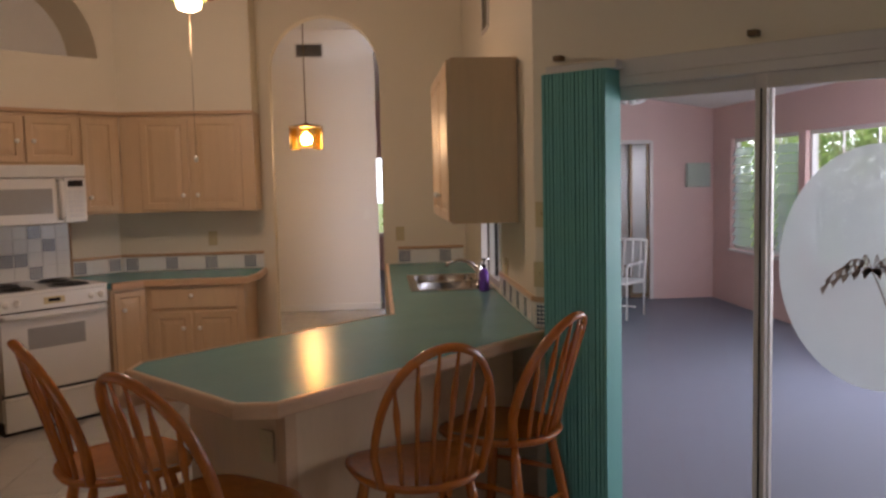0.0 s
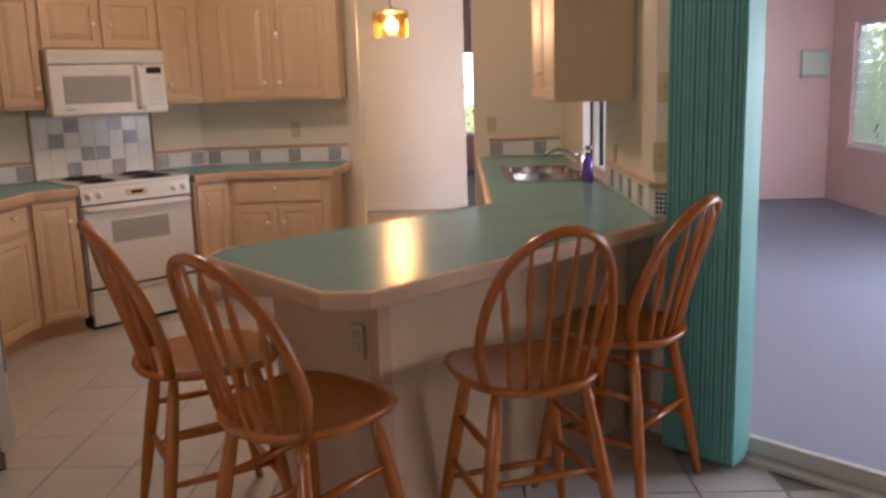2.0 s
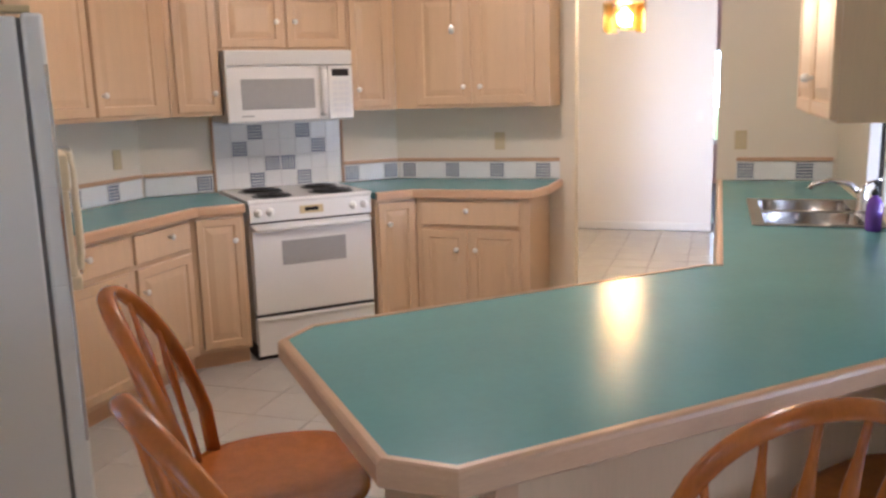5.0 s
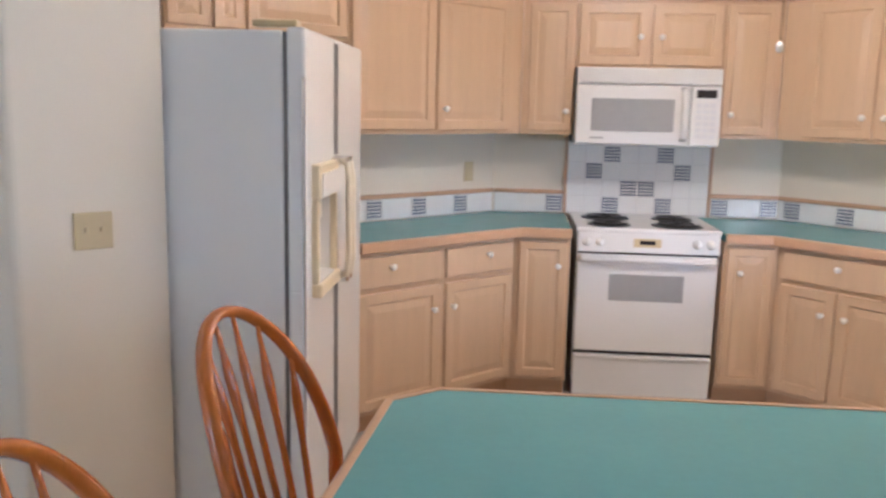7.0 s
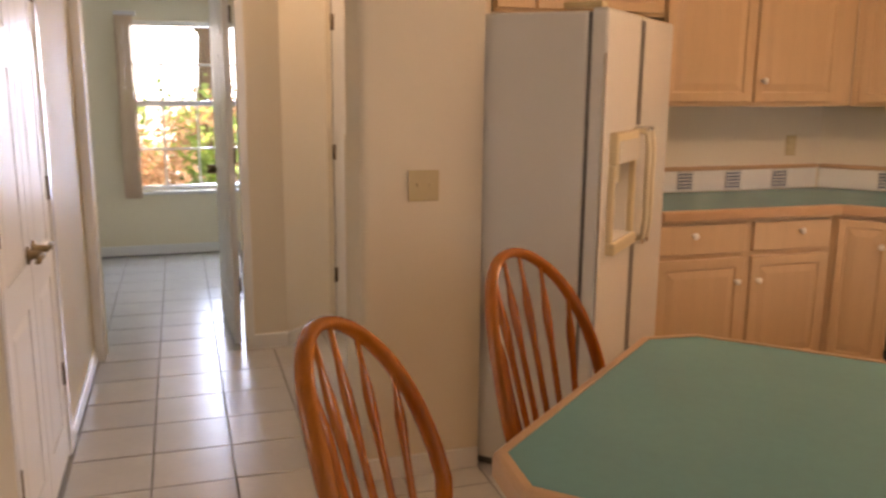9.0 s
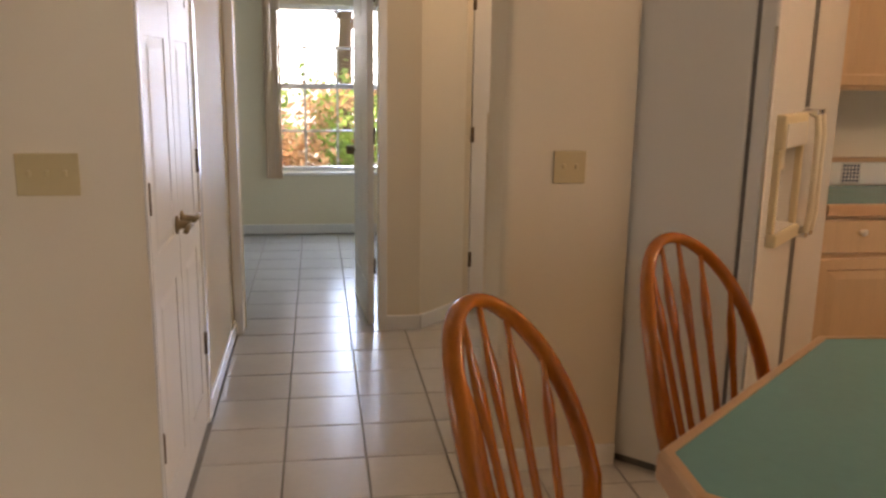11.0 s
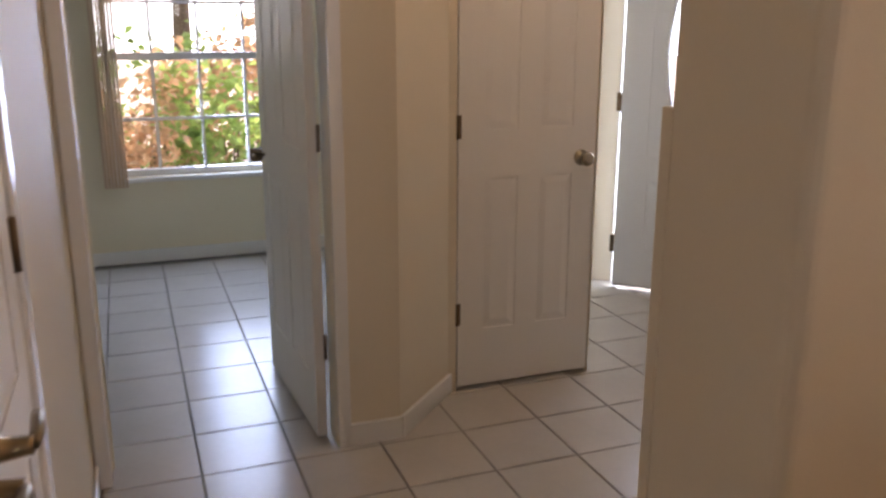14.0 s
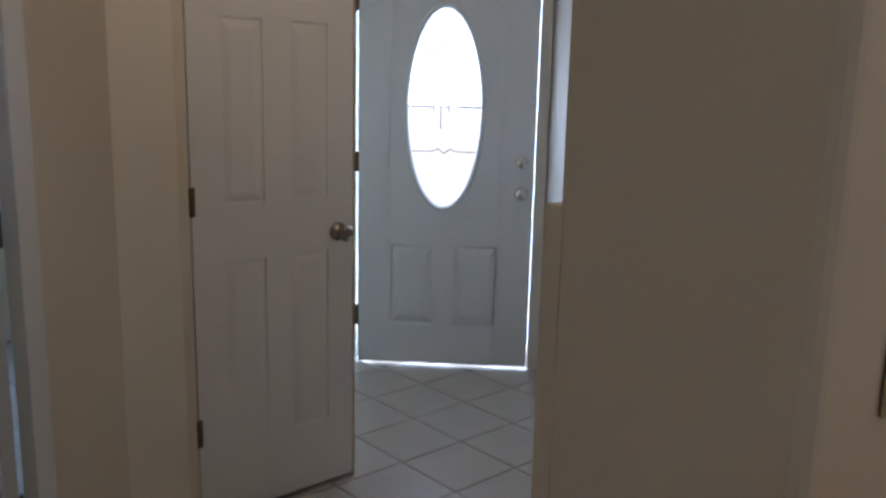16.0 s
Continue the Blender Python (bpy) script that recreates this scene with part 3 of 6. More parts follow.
def knob_handle(parent, x, y, z, mat=CHROME):
    bm = B()
    lathe(bm, [(0.032, 0), (0.032, 0.006), (0.013, 0.012), (0.011, 0.03), (0.026, 0.042), (0.029, 0.055), (0.022, 0.066), (0.006, 0.069)], (x, y, z), 18, "y")
    return part("door_knob", bm, mat, parent, "polished round door knob")


def casing(p0, p1, s0, s1, head, w=0.058, y=-0.014, name="trim"):
    """Flat trim round an opening."""
    m, _ = run_pose(p0, p1)
    bm = B()
    box(bm, (s0 - w, y, 0.0), (s0, 0, head), 0.003)
    box(bm, (s1, y, 0.0), (s1 + w, 0, head), 0.003)
    box(bm, (s0 - w, y, head), (s1 + w, 0, head + w), 0.003)
    return structure(name, bm, TRIM, "white painted door casing", "trim", m)


# narrow double closet doors of the hall
m0, _ = run_pose(HL0, HL1)
closet = thing("closet_doors", m0 @ pose(0.025, -0.003, 0.012), "closed pair of narrow white panelled closet doors with brass lever", "door")
for k, W2 in enumerate((0.497, 0.467)):
    bm = B()
    pw = [(0.10, W2 - 0.10, 0.16, 0.76), (0.10, W2 - 0.10, 0.90, 1.52), (0.10, W2 - 0.10, 1.64, 1.90)]
    leaf = part("door_leaf", panel_slab(bm, W2, 2.01, pw), DOORPAINT, closet, at=pose(k * 0.503, 0, 0))
    for z in (0.34, 1.08, 1.80):
        hinge(leaf, 0.0 if k == 0 else W2, -0.004, z)
    lever_handle(leaf, 0.05 if k else W2 - 0.05, 0.0, 0.925, 1 if k else -1)
bm = B()
box(bm, (0.002, -0.010, 0), (0.020, 0.0, 2.03), 0.004)
box(bm, (1.005, -0.012, 0), (1.07, 0.0, 2.03), 0.004)
box(bm, (0.002, -0.012, 2.03), (1.07, 0.0, 2.09), 0.004)
structure("trim", bm, TRIM, "white painted closet door casing", "trim", m0)
# bedroom doorway with its door swung open
casing(ab(-5.75, -2.50), ab(-4.30, -2.50), 0.05, 0.795, 2.04, w=0.045)
bm = B()
dp = [(0.11, 0.33, 0.22, 0.86), (0.42, 0.64, 0.22, 0.86), (0.11, 0.33, 1.02, 1.62), (0.42, 0.64, 1.02, 1.62), (0.11, 0.33, 1.72, 1.92), (0.42, 0.64, 1.72, 1.92)]
bed = thing("bedroom_door", pose(*ab(-4.655, -2.62), 0.012, 0, 0, 138), "white six-panel bedroom door standing open", "door")
slab = part("door_leaf", panel_slab(B(), 0.745, 2.015, dp), DOORPAINT, bed)
for z in (0.34, 1.07, 1.82):
    hinge(bed, 0.0, -0.004, z)
for y, s in ((0.0, 1),):
    lever_handle(bed, 0.68, y, 0.93, -1)
bm = B()
box(bm, (0.695, 0.040, 0.90), (0.71, 0.09, 0.955), 0.006)
tube(bm, [(0.68, 0.035, 0.93), (0.68, 0.08, 0.93), (0.60, 0.085, 0.93)], 0.008)
part("lever_handle", bm, BRASS, bed, "aged brass lever handle")
# hall closet door
mc, _ = run_pose((-3.40, -0.485), (-2.945, -0.03))
cl = thing("hall_closet_door", mc @ pose(0.042, 0.004, 0.020), "closed white six-panel closet door with a nickel knob", "door")
CW = 0.595
cp = [(x0, x1, z0, z1) for z0, z1 in ((0.24, 0.855), (1.04, 1.61), (1.72, 1.91)) for x0, x1 in ((0.105, 0.25), (0.345, 0.49))]
part("door_leaf", panel_slab(B(), CW, 2.01, cp), DOORPAINT, cl)
for z in (0.31, 1.055, 1.80):
    hinge(cl, -0.002, -0.004, z)
knob_handle(cl, CW - 0.065, 0.0, 0.915, NICKEL)
# front door, ajar
fd = thing("front_door", pose(-3.14, 1.245, 0.024, 0, 0, -0.3), "white front door ajar with an oval leaded glass light", "door")
FWID = 0.872


def front_leaf():
    """A slab with an oval hole, a sunk frame round the oval and two lower panels."""
    bm = B()
    t, w, h = 0.044, FWID, 2.03
    cx, cz, rx, rz = 0.423, 1.297, 0.186, 0.487
    n = 48
    half = math.atan2(0.56, 0.27)
    turns = sorted({2 * math.pi * k / n for k in range(n)} | {half, math.pi - half, math.pi + half, 2 * math.pi - half})
    n = len(turns)
    for y, flip in ((0.0, False), (t, True)):
        ring, rim = [], []
        for a in turns:
            c, s = math.cos(a), math.sin(a)
            ring.append(bm.verts.new((cx + rx * c, y, cz + rz * s)))
            u = min(0.27 / max(abs(c), 1e-6), 0.56 / max(abs(s), 1e-6))
            rim.append(bm.verts.new((cx + u * c, y, cz + u * s)))
        for k in range(n):
            bm.faces.new((ring[k], ring[(k + 1) % n], rim[(k + 1) % n], rim[k]))
        if not flip:
            front = ring
        else:
            for k in range(n):
                bm.faces.new((front[k], front[(k + 1) % n], ring[(k + 1) % n], ring[k]))
    x0, x1, z0, z1 = cx - 0.27, cx + 0.27, cz - 0.56, cz + 0.56
    box(bm, (0, 0, 0), (x0, t, h))
    box(bm, (x1, 0, 0), (w, t, h))
    box(bm, (x0, 0, z1), (x1, t, h))
    box(bm, (x0, 0, 0.62), (x1, t, z0))
    box(bm, (x0, 0, 0), (x1, t, 0.20))
    for a, b in ((x0, 0.162), (0.385, 0.488), (0.71, x1)):
        box(bm, (a, 0, 0.20), (b, t, 0.62))
    for a, b in ((0.162, 0.385), (0.488, 0.71)):
        box(bm, (a, 0.012, 0.20), (b, t - 0.007, 0.62))
        raised(bm, a, b, 0.20, 0.62, 0.012, -0.009, 0.03, 0.014)
    return bm


part("door_leaf", front_leaf(), FRONTPAINT, fd)
bm = B()
for x0, x1, z0, z1 in ((0.153, 0.693, 0.729, 0.737), (0.153, 0.693, 1.86, 1.868), (0.147, 0.155, 0.729, 1.868), (0.691, 0.699, 0.729, 1.868)):
    box(bm, (x0, -0.004, z0), (x1, 0.001, z1), 0.0015)
part("panel_moulding", bm, FRONTPAINT, fd)
bm = B()
pts = [(0.423 + 0.19 * math.cos(a), -0.004, 1.297 + 0.491 * math.sin(a)) for a in [2 * math.pi * k / 48 for k in range(49)]]
tube(bm, pts, 0.012, 0.014, 8, (0, 1, 0))
part("oval_frame", bm, FRONTPAINT, fd, "moulded white oval frame")
bm = B()
bm.faces.new([bm.verts.new((0.423 + 0.188 * math.cos(2 * math.pi * k / 48), 0.02, 1.297 + 0.489 * math.sin(2 * math.pi * k / 48))) for k in range(48)])
bmesh.ops.solidify(bm, geom=bm.faces[:], thickness=0.004)
pane = part("pane", bm, OVALGLASS, fd, "clear bevelled oval glass")
pane.visible_shadow = False
bm = B()
for z, r in ((1.54, 0.16), (1.31, 0.184), (1.09, 0.165)):
    for s in (-1, 1):
        tube(bm, [(0.423 + s * 0.06, 0.014, z), (0.423 + s * r, 0.014, z)], 0.0028, seg=6)
for x, z0, z1 in ((-0.055, 1.28, 1.57), (-0.02, 1.20, 1.58), (0.02, 1.28, 1.58), (0.055, 1.32, 1.57)):
    tube(bm, [(0.423 + x, 0.014, z0), (0.423 + x, 0.014, z1)], 0.0026, seg=6)
for s in (-1, 1):
    tube(bm, [(0.423 + s * 0.10, 0.014, 1.54), (0.423 + s * 0.06, 0.014, 1.57), (0.423 + s * 0.02, 0.014, 1.58), (0.423, 0.014, 1.62)], 0.0042, seg=6)
    tube(bm, [(0.423 + s * 0.06, 0.014, 1.09), (0.423 + s * 0.03, 0.014, 1.105), (0.423, 0.014, 1.08)], 0.0034, seg=6)
tube(bm, [(0.423, 0.014, 1.62), (0.423, 0.014, 1.78)], 0.0034, seg=6)
part("leading", bm, BLACK, fd, "thin dark leading scrolls")
for z in (0.235, 1.03, 1.81):
    bm = B()
    box(bm, (-0.028, 0.01, z - 0.05), (0.0, 0.035, z + 0.05))
    part("hinge", bm, BRONZE, fd, "dark bronze butt hinge")
knob_handle(fd, 0.812, 0.0, 0.897)
bm = B()
lathe(bm, [(0.031, 0), (0.031, 0.012), (0.022, 0.02), (0.008, 0.021)], (0.812, 0.0, 1.05), 18, "y")
part("deadbolt", bm, CHROME, fd, "round chrome deadbolt")
bm = B()
box(bm, (0.0, 0.004, -0.008), (FWID, 0.04, 0.0))
part("door_sweep", bm, BLACK, fd, "black rubber door sweep")
bm = B()
box(bm, (-3.165, 1.345, 0), (-3.175 + 0.0, 1.48, 2.05))
box(bm, (-2.264, 1.262, 0), (-2.206, 1.48, 2.05), 0.003)
structure("trim", bm, TRIM, "white painted front door frame", "trim")
# bedroom window
mw, _ = run_pose(FW0, FW1)


def sash_window(name, m, x0, x1, z0, z1, cols, rows, meet=True, label=""):
    win = new(name)
    win.matrix_world = m
    tagged(win, label, "window", kind="structure")
    bm = B()
    f = 0.04
    box(bm, (x0, 0.05, z0), (x0 + f, 0.11, z1), 0.003)
    box(bm, (x1 - f, 0.05, z0), (x1, 0.11, z1), 0.003)
    box(bm, (x0 + f, 0.05, z0), (x1 - f, 0.11, z0 + f), 0.003)
    box(bm, (x0 + f, 0.05, z1 - f), (x1 - f, 0.11, z1), 0.003)
    if meet:
        zc = (z0 + z1) / 2 + 0.03
        box(bm, (x0 + f, 0.05, zc - 0.022), (x1 - f, 0.10, zc + 0.022), 0.003)
    part("window_frame", bm, TRIM, win)
    for c in range(1, cols):
        bm = B()
        x = x0 + (x1 - x0) * c / cols
        box(bm, (x - 0.009, 0.068, z0 + f), (x + 0.009, 0.086, z1 - f))
        part("glazing_bar", bm, TRIM, win)
    for r in range(1, rows):
        if meet and r * 2 == rows:
            continue
        bm = B()
        z = z0 + (z1 - z0) * r / rows
        box(bm, (x0 + f, 0.066, z - 0.009), (x1 - f, 0.088, z + 0.009))
        part("glazing_bar", bm, TRIM, win)
    bm = B()
    box(bm, (x0 + f, 0.075, z0 + f), (x1 - f, 0.079, z1 - f))
    g = part("pane", bm, GLASS, win)
    g.visible_shadow = False
    bm = B()
    box(bm, (x0 - 0.02, -0.025, z0 - 0.028), (x1 + 0.02, 0.05, z0 - 0.001), 0.004)
    part("window_sill", bm, TRIM, win)
    return win


sash_window("window_1", mw, fw(-5.62), fw(-4.05), 0.545, 1.95, 4, 4, True, "tall white bedroom window with a grid of panes")


def vane_stack(name, m, n, pitch, w, z0, z1, mat, label):
    th = thing(name, m, label, "blinds")
    bm = B()
    box(bm, (-0.01, -0.03, z1), (n * pitch + 0.02, 0.03, z1 + 0.035), 0.004)
    part("headrail", bm, ALU, th)
    vane = None
    for k in range(n):
        if vane is None:
            bm = B()
            pts = [(-0.0075, -w / 2), (0.0065, -w / 2), (0.009, 0), (0.0065, w / 2), (-0.0075, w / 2), (-0.005, 0)]
            prism(bm, pts, z0, z1)
            vane = mesh_of("vane", bm, mat)
        ob = new("vane", vane)
        ob.parent = th
        ob.matrix_basis = pose(k * pitch, 0, 0, 0, 0, random.uniform(-2, 2))
    return th


vane_stack("vertical_blinds", mw @ pose(fw(-5.66) - 0.02, -0.05, 0), 7, 0.020, 0.085, 0.50, 1.98, DRAPE, "peach vertical blinds drawn aside at the window")
# sliding glass doors
sl = new("door_1")
tagged(sl, "white aluminium sliding glass doors with an etched palm oval", "door", kind="structure")
bm = B()
box(bm, (0.60, -6.70, 1.985), (0.72, -3.60, 2.05), 0.004)
box(bm, (0.60, -6.70, 1.945), (0.70, -3.60, 1.985), 0.003)
box(bm, (0.60, -6.70, 0.0), (0.72, -3.60, 0.022), 0.003)
box(bm, (0.63, -3.65, 0.022), (0.70, -3.60, 1.945), 0.003)
part("frame", bm, ALU, sl)
for k, (y0, y1, x) in enumerate(((-4.43, -3.64, 0.665), (-5.45, -4.375, 0.64), (-6.65, -5.40, 0.665))):
    bm = B()
    for a, b in ((y0, y0 + 0.045), (y1 - 0.045, y1)):
        box(bm, (x - 0.014, a, 0.024), (x + 0.014, b, 1.945), 0.003)
    for a, b in ((0.024, 0.09), (1.89, 1.945)):
        box(bm, (x - 0.0135, y0 + 0.045, a), (x + 0.0135, y1 - 0.045, b), 0.003)
    st = part("sliding_panel", bm, ALU, sl)
    bm = B()
    box(bm, (x - 0.003, y0 + 0.046, 0.091), (x + 0.003, y1 - 0.046, 1.889))
    g = part("pane", bm, GLASS, st)
    g.visible_shadow = False
bm = B()
rod(bm, (0.621, -4.40, 0.09), (0.621, -4.40, 1.89), 0.0035, seg=6)
part("weatherstrip", bm, BLACK, sl, "black weatherstrip")
# etched oval with palms
ev = thing("etched_oval", pose(0.635, -4.80, 1.25), "frosted oval with two etched palm trees on the door glass", "decal")
bm = B()
bm.faces.new([bm.verts.new((0, 0.335 * math.cos(2 * math.pi * k / 56), 0.425 * math.sin(2 * math.pi * k / 56))) for k in range(56)])
bmesh.ops.solidify(bm, geom=bm.faces[:], thickness=0.001)
part("frosting", bm, FROST, ev)
bm = B()
for base, tip, r in (((-0.005, -0.07, -0.35), (-0.005, 0.02, -0.01), 0.009), ((-0.005, -0.16, -0.34), (-0.005, -0.19, 0.14), 0.011)):
    b0, t0 = Vector(base), Vector(tip)
    bow = Vector((0, -0.018, 0))
    tube(bm, [b0.lerp(t0, u) + bow * math.sin(math.pi * u) for u in (0, 0.2, 0.4, 0.6, 0.8, 1)], 0.0015, r, 6, (1, 0, 0))
    # arching fronds, each a rib with hanging leaflets
    for k in range(8):
        a = math.pi * (k + 0.3) / 7.4 - 0.1
        reach, rise = 0.17 * math.cos(a), 0.085 * math.sin(a)
        rib = [t0 + Vector((0, reach * u, rise * math.sin(u * 2.2) - 0.075 * u * u)) for u in (0, 0.2, 0.4, 0.6, 0.8, 1)]
        for p, q in zip(rib, rib[1:]):
            drop = Vector((0, 0.10 * (q.y - p.y), -0.030))
            bm.faces.new([bm.verts.new(w) for w in (p + Vector((0, 0, 0.004)), q + Vector((0, 0, 0.003)), q.lerp(p, 0.35) + drop, p)])
for y, w in ((-0.17, 0.10), (-0.05, 0.07), (-0.12, 0.05)):
    box(bm, (-0.0055, y - w, -0.345 - w * 0.15), (-0.004, y + w * 0.3, -0.338 - w * 0.15))
part("palm_trees", bm, ETCHDARK, ev, "brownish etched palms")
vane_stack("vertical_blinds", pose(0.545, -3.545, 0, 0, 0, -90), 17, 0.0178, 0.125, 0.03, 2.01, TEALBLIND, "teal vertical blinds stacked beside the sliding door")
for y in (-3.55, -4.38):
    bm = B()
    box(bm, (0.575, y - 0.018, 2.075), (0.619, y + 0.018, 2.098), 0.003)
    tagged(part("valance_clip", bm, BRONZE), "small bronze valance clip above the sliding door", "clip")
# pass-through window over the sink
ms, _ = run_pose(SW0, SW1)
pw = new("window_2")
pw.matrix_world = ms
tagged(pw, "white pass-through sliding window under the wall cabinet", "window", kind="structure")
s0, s1 = sink_s(-0.03), sink_s(-1.29)
bm = B()
for a, b in ((s0, s0 + 0.035), (s1 - 0.035, s1), ((s0 + s1) / 2 - 0.02, (s0 + s1) / 2 + 0.02)):
    box(bm, (a, -0.012, 0.965), (b, 0.10, 1.36), 0.003)
box(bm, (s0, -0.012, 0.945), (s1, 0.10, 0.985), 0.003)
part("window_frame", bm, TRIM, pw)
bm = B()
box(bm, (s0 + 0.04, 0.03, 0.99), (s1 - 0.04, 0.034, 1.355))
g = part("pane", bm, GLASS, pw)
g.visible_shadow = False
for x in (s0 + 0.20, (s0 + s1) / 2 + 0.10, s1 - 0.12):
    bm = B()
    box(bm, (x, 0.008, 0.986), (x + 0.012, 0.028, 1.358))
    part("black_track", bm, BLACK, pw)
# sunroom windows
msr, _ = run_pose(SR0, SR1)
for i, (a0, a1) in enumerate(((5.85, 3.55), (3.35, 1.0), (0.8, -1.6), (-1.8, -4.2))):
    sash_window("window_%d" % (i + 3), msr, sr(a0), sr(a1), 0.67, 1.98, 3, 2, False, "white sunroom window with louvred panes")
louvre_mesh = None
for i, (a0, a1, zmax) in enumerate(((5.85, 3.55, 1.90), (3.35, 1.0, 1.30), (0.8, -1.6, 1.30))):
    win = bpy.data.objects["window_%d" % (i + 3)]
    pitch = (sr(a1) - sr(a0)) / 3
    if louvre_mesh is None:
        bm = B()
        box(bm, (-pitch / 2 + 0.022, -0.0025, -0.055), (pitch / 2 - 0.022, 0.0025, 0.055), 0.001)
        louvre_mesh = mesh_of("louvre", bm, LOUVRE)
    for c in range(3):
        z = 0.77
        while z < zmax:
            o = new("louvre", louvre_mesh)
            o.parent = win
            o.matrix_basis = pose(sr(a0) + (c + 0.5) * pitch, 0.035, z, -28)
            z += 0.105
# unseen window, added as an opening for the dining fill light
sash_window("window_8", run_pose((-6.0, -8.0), (-6.0, -6.66))[0], 0.1, 1.24, 0.3, 2.3, 2, 2, False, "unseen tall white window added to light the dining room")
sash_window("window_7", run_pose(ab(12.8, 2.6), ab(12.8, 5.75))[0], 0.2, 1.5, 0.62, 2.0, 1, 2, False, "window seen far beyond the nook")

# ---- kitchen ----
LEFT = pose(-0.68, 0, 0, 0, 0, 45)
DIAG = pose(0, 0, 0)
RIGHT = pose(0.65, 0, 0, 0, 0, -45)
SINK = pose(*ab(1.45, 3.20), 0, 0, 0, -135)


def cabinet_knob(parent, x, y, z):
    bm = B()
    lathe(bm, [(0.009, 0), (0.006, 0.008), (0.007, 0.014), (0.0155, 0.020), (0.016, 0.026), (0.010, 0.032), (0.003, 0.033)], (x, y, z), 14, "y")
    return part("knob", bm, KNOB, parent, "round white ceramic knob")


def cabinet_door(parent, x0, x1, z0, z1, knob=None, name="door"):
    """A frame-and-raised-panel maple door, proud of the box front at y = 0."""
    bm = B()
    t, r = 0.02, 0.052
    if x1 - x0 < 0.26:
        r = 0.045
    w, h = x1 - x0, z1 - z0
    box(bm, (0, -t + 0.004, 0), (w, 0, h))
    bm.normal_update()
    face = [f for f in bm.faces if f.normal.y < -0.9]
    for thick, depth in ((0.004, 0.004), (r - 0.010, 0.0), (0.006, -0.009), (0.004, 0.0), (min(0.034, (w - 2 * r) * 0.3), 0.008)):
        bmesh.ops.inset_region(bm, faces=face, thickness=thick, depth=depth, use_even_offset=True)
    d = part(name, bm, MAPLE, parent, at=pose(x0, 0, z0))
    if knob:
        cabinet_knob(d, knob[0] - x0, -t, knob[1] - z0)
    return d


def drawer_front(parent, x0, x1, z0, z1, knob):
    bm = B()
    box(bm, (0, -0.02, 0), (x1 - x0, 0, z1 - z0), 0.006)
    d = part("drawer", bm, MAPLE, parent, at=pose(x0, 0, z0))
    cabinet_knob(d, knob[0] - x0, -0.02, knob[1] - z0)
    return d


def base_box(parent, x0, x1, depth, kick=0.10, kx=(0.002, -0.002)):
    bm = B()
    box(bm, (x0, 0.0, kick), (x1, depth, 0.873), 0.001)
    part("body", bm, MAPLE, parent)
    bm = B()
    box(bm, (x0 + kx[0], 0.06, 0.0), (x1 + kx[1], depth - 0.01, kick))
    part("toe_kick", bm, MAPLEDGE, parent, "recessed wooden toe kick")


def upper_box(parent, x0, x1, depth, z0, z1, crown=True):
    bm = B()
    box(bm, (x0, 0.0, z0), (x1, depth, z1 - 0.02), 0.001)
    part("body", bm, MAPLE, parent)
    if crown:
        bm = B()
        box(bm, (x0, -0.03, z1 - 0.02), (x1, depth, z1 + 0.008), 0.006)
        part("top_moulding", bm, MAPLEDGE, parent)


G = "maple kitchen base cabinets"
L1 = "pickled maple base cabinet with two drawers and two raised-panel doors"
cab = thing("base_cabinet", LEFT, L1, "cabinet", G)
base_box(cab, -1.0, -0.004, 0.575, kx=(0.002, 0.028))
drawer_front(cab, -0.995, -0.515, 0.70, 0.845, (-0.813, 0.795))
drawer_front(cab, -0.475, -0.03, 0.70, 0.845, (-0.209, 0.795))
cabinet_door(cab, -0.995, -0.515, 0.125, 0.675, (-0.562, 0.56))
cabinet_door(cab, -0.475, -0.03, 0.125, 0.675, (-0.44, 0.56))
cab = thing("base_cabinet", DIAG, "narrow pickled maple base cabinet beside the cooker", "cabinet", G)
bm = B()
prism(bm, [(-0.68, 0.001), (-0.392, 0.001), (-0.392, 0.62), (-0.82, 0.67), (-1.08, 0.405)], 0.10, 0.873)
part("body", bm, MAPLE, cab)
bm = B()
box(bm, (-0.705, 0.061, 0), (-0.395, 0.55, 0.10))
part("toe_kick", bm, MAPLEDGE, cab)
cabinet_door(cab, -0.655, -0.41, 0.125, 0.845, (-0.453, 0.722))
cab = thing("base_cabinet", DIAG, "narrow pickled maple base cabinet beside the cooker", "cabinet", G)
bm = B()
prism(bm, [(0.385, 0.001), (0.65, 0.001), (1.06, 0.41), (0.84, 0.67), (0.385, 0.62)], 0.10, 0.873)
part("body", bm, MAPLE, cab)
bm = B()
box(bm, (0.388, 0.061, 0), (0.675, 0.55, 0.10))
part("toe_kick", bm, MAPLEDGE, cab)
cabinet_door(cab, 0.40, 0.632, 0.125, 0.845, (0.463, 0.72))
cab = thing("base_cabinet", RIGHT, "pickled maple base cabinet with one wide drawer and two doors", "cabinet", G)
base_box(cab, 0.004, 0.70, 0.60, kx=(-0.028, -0.002))
drawer_front(cab, 0.04, 0.645, 0.70, 0.845, (0.326, 0.793))
cabinet_door(cab, 0.04, 0.318, 0.125, 0.675, (0.264, 0.558))
cabinet_door(cab, 0.338, 0.645, 0.125, 0.675, (0.38, 0.558))

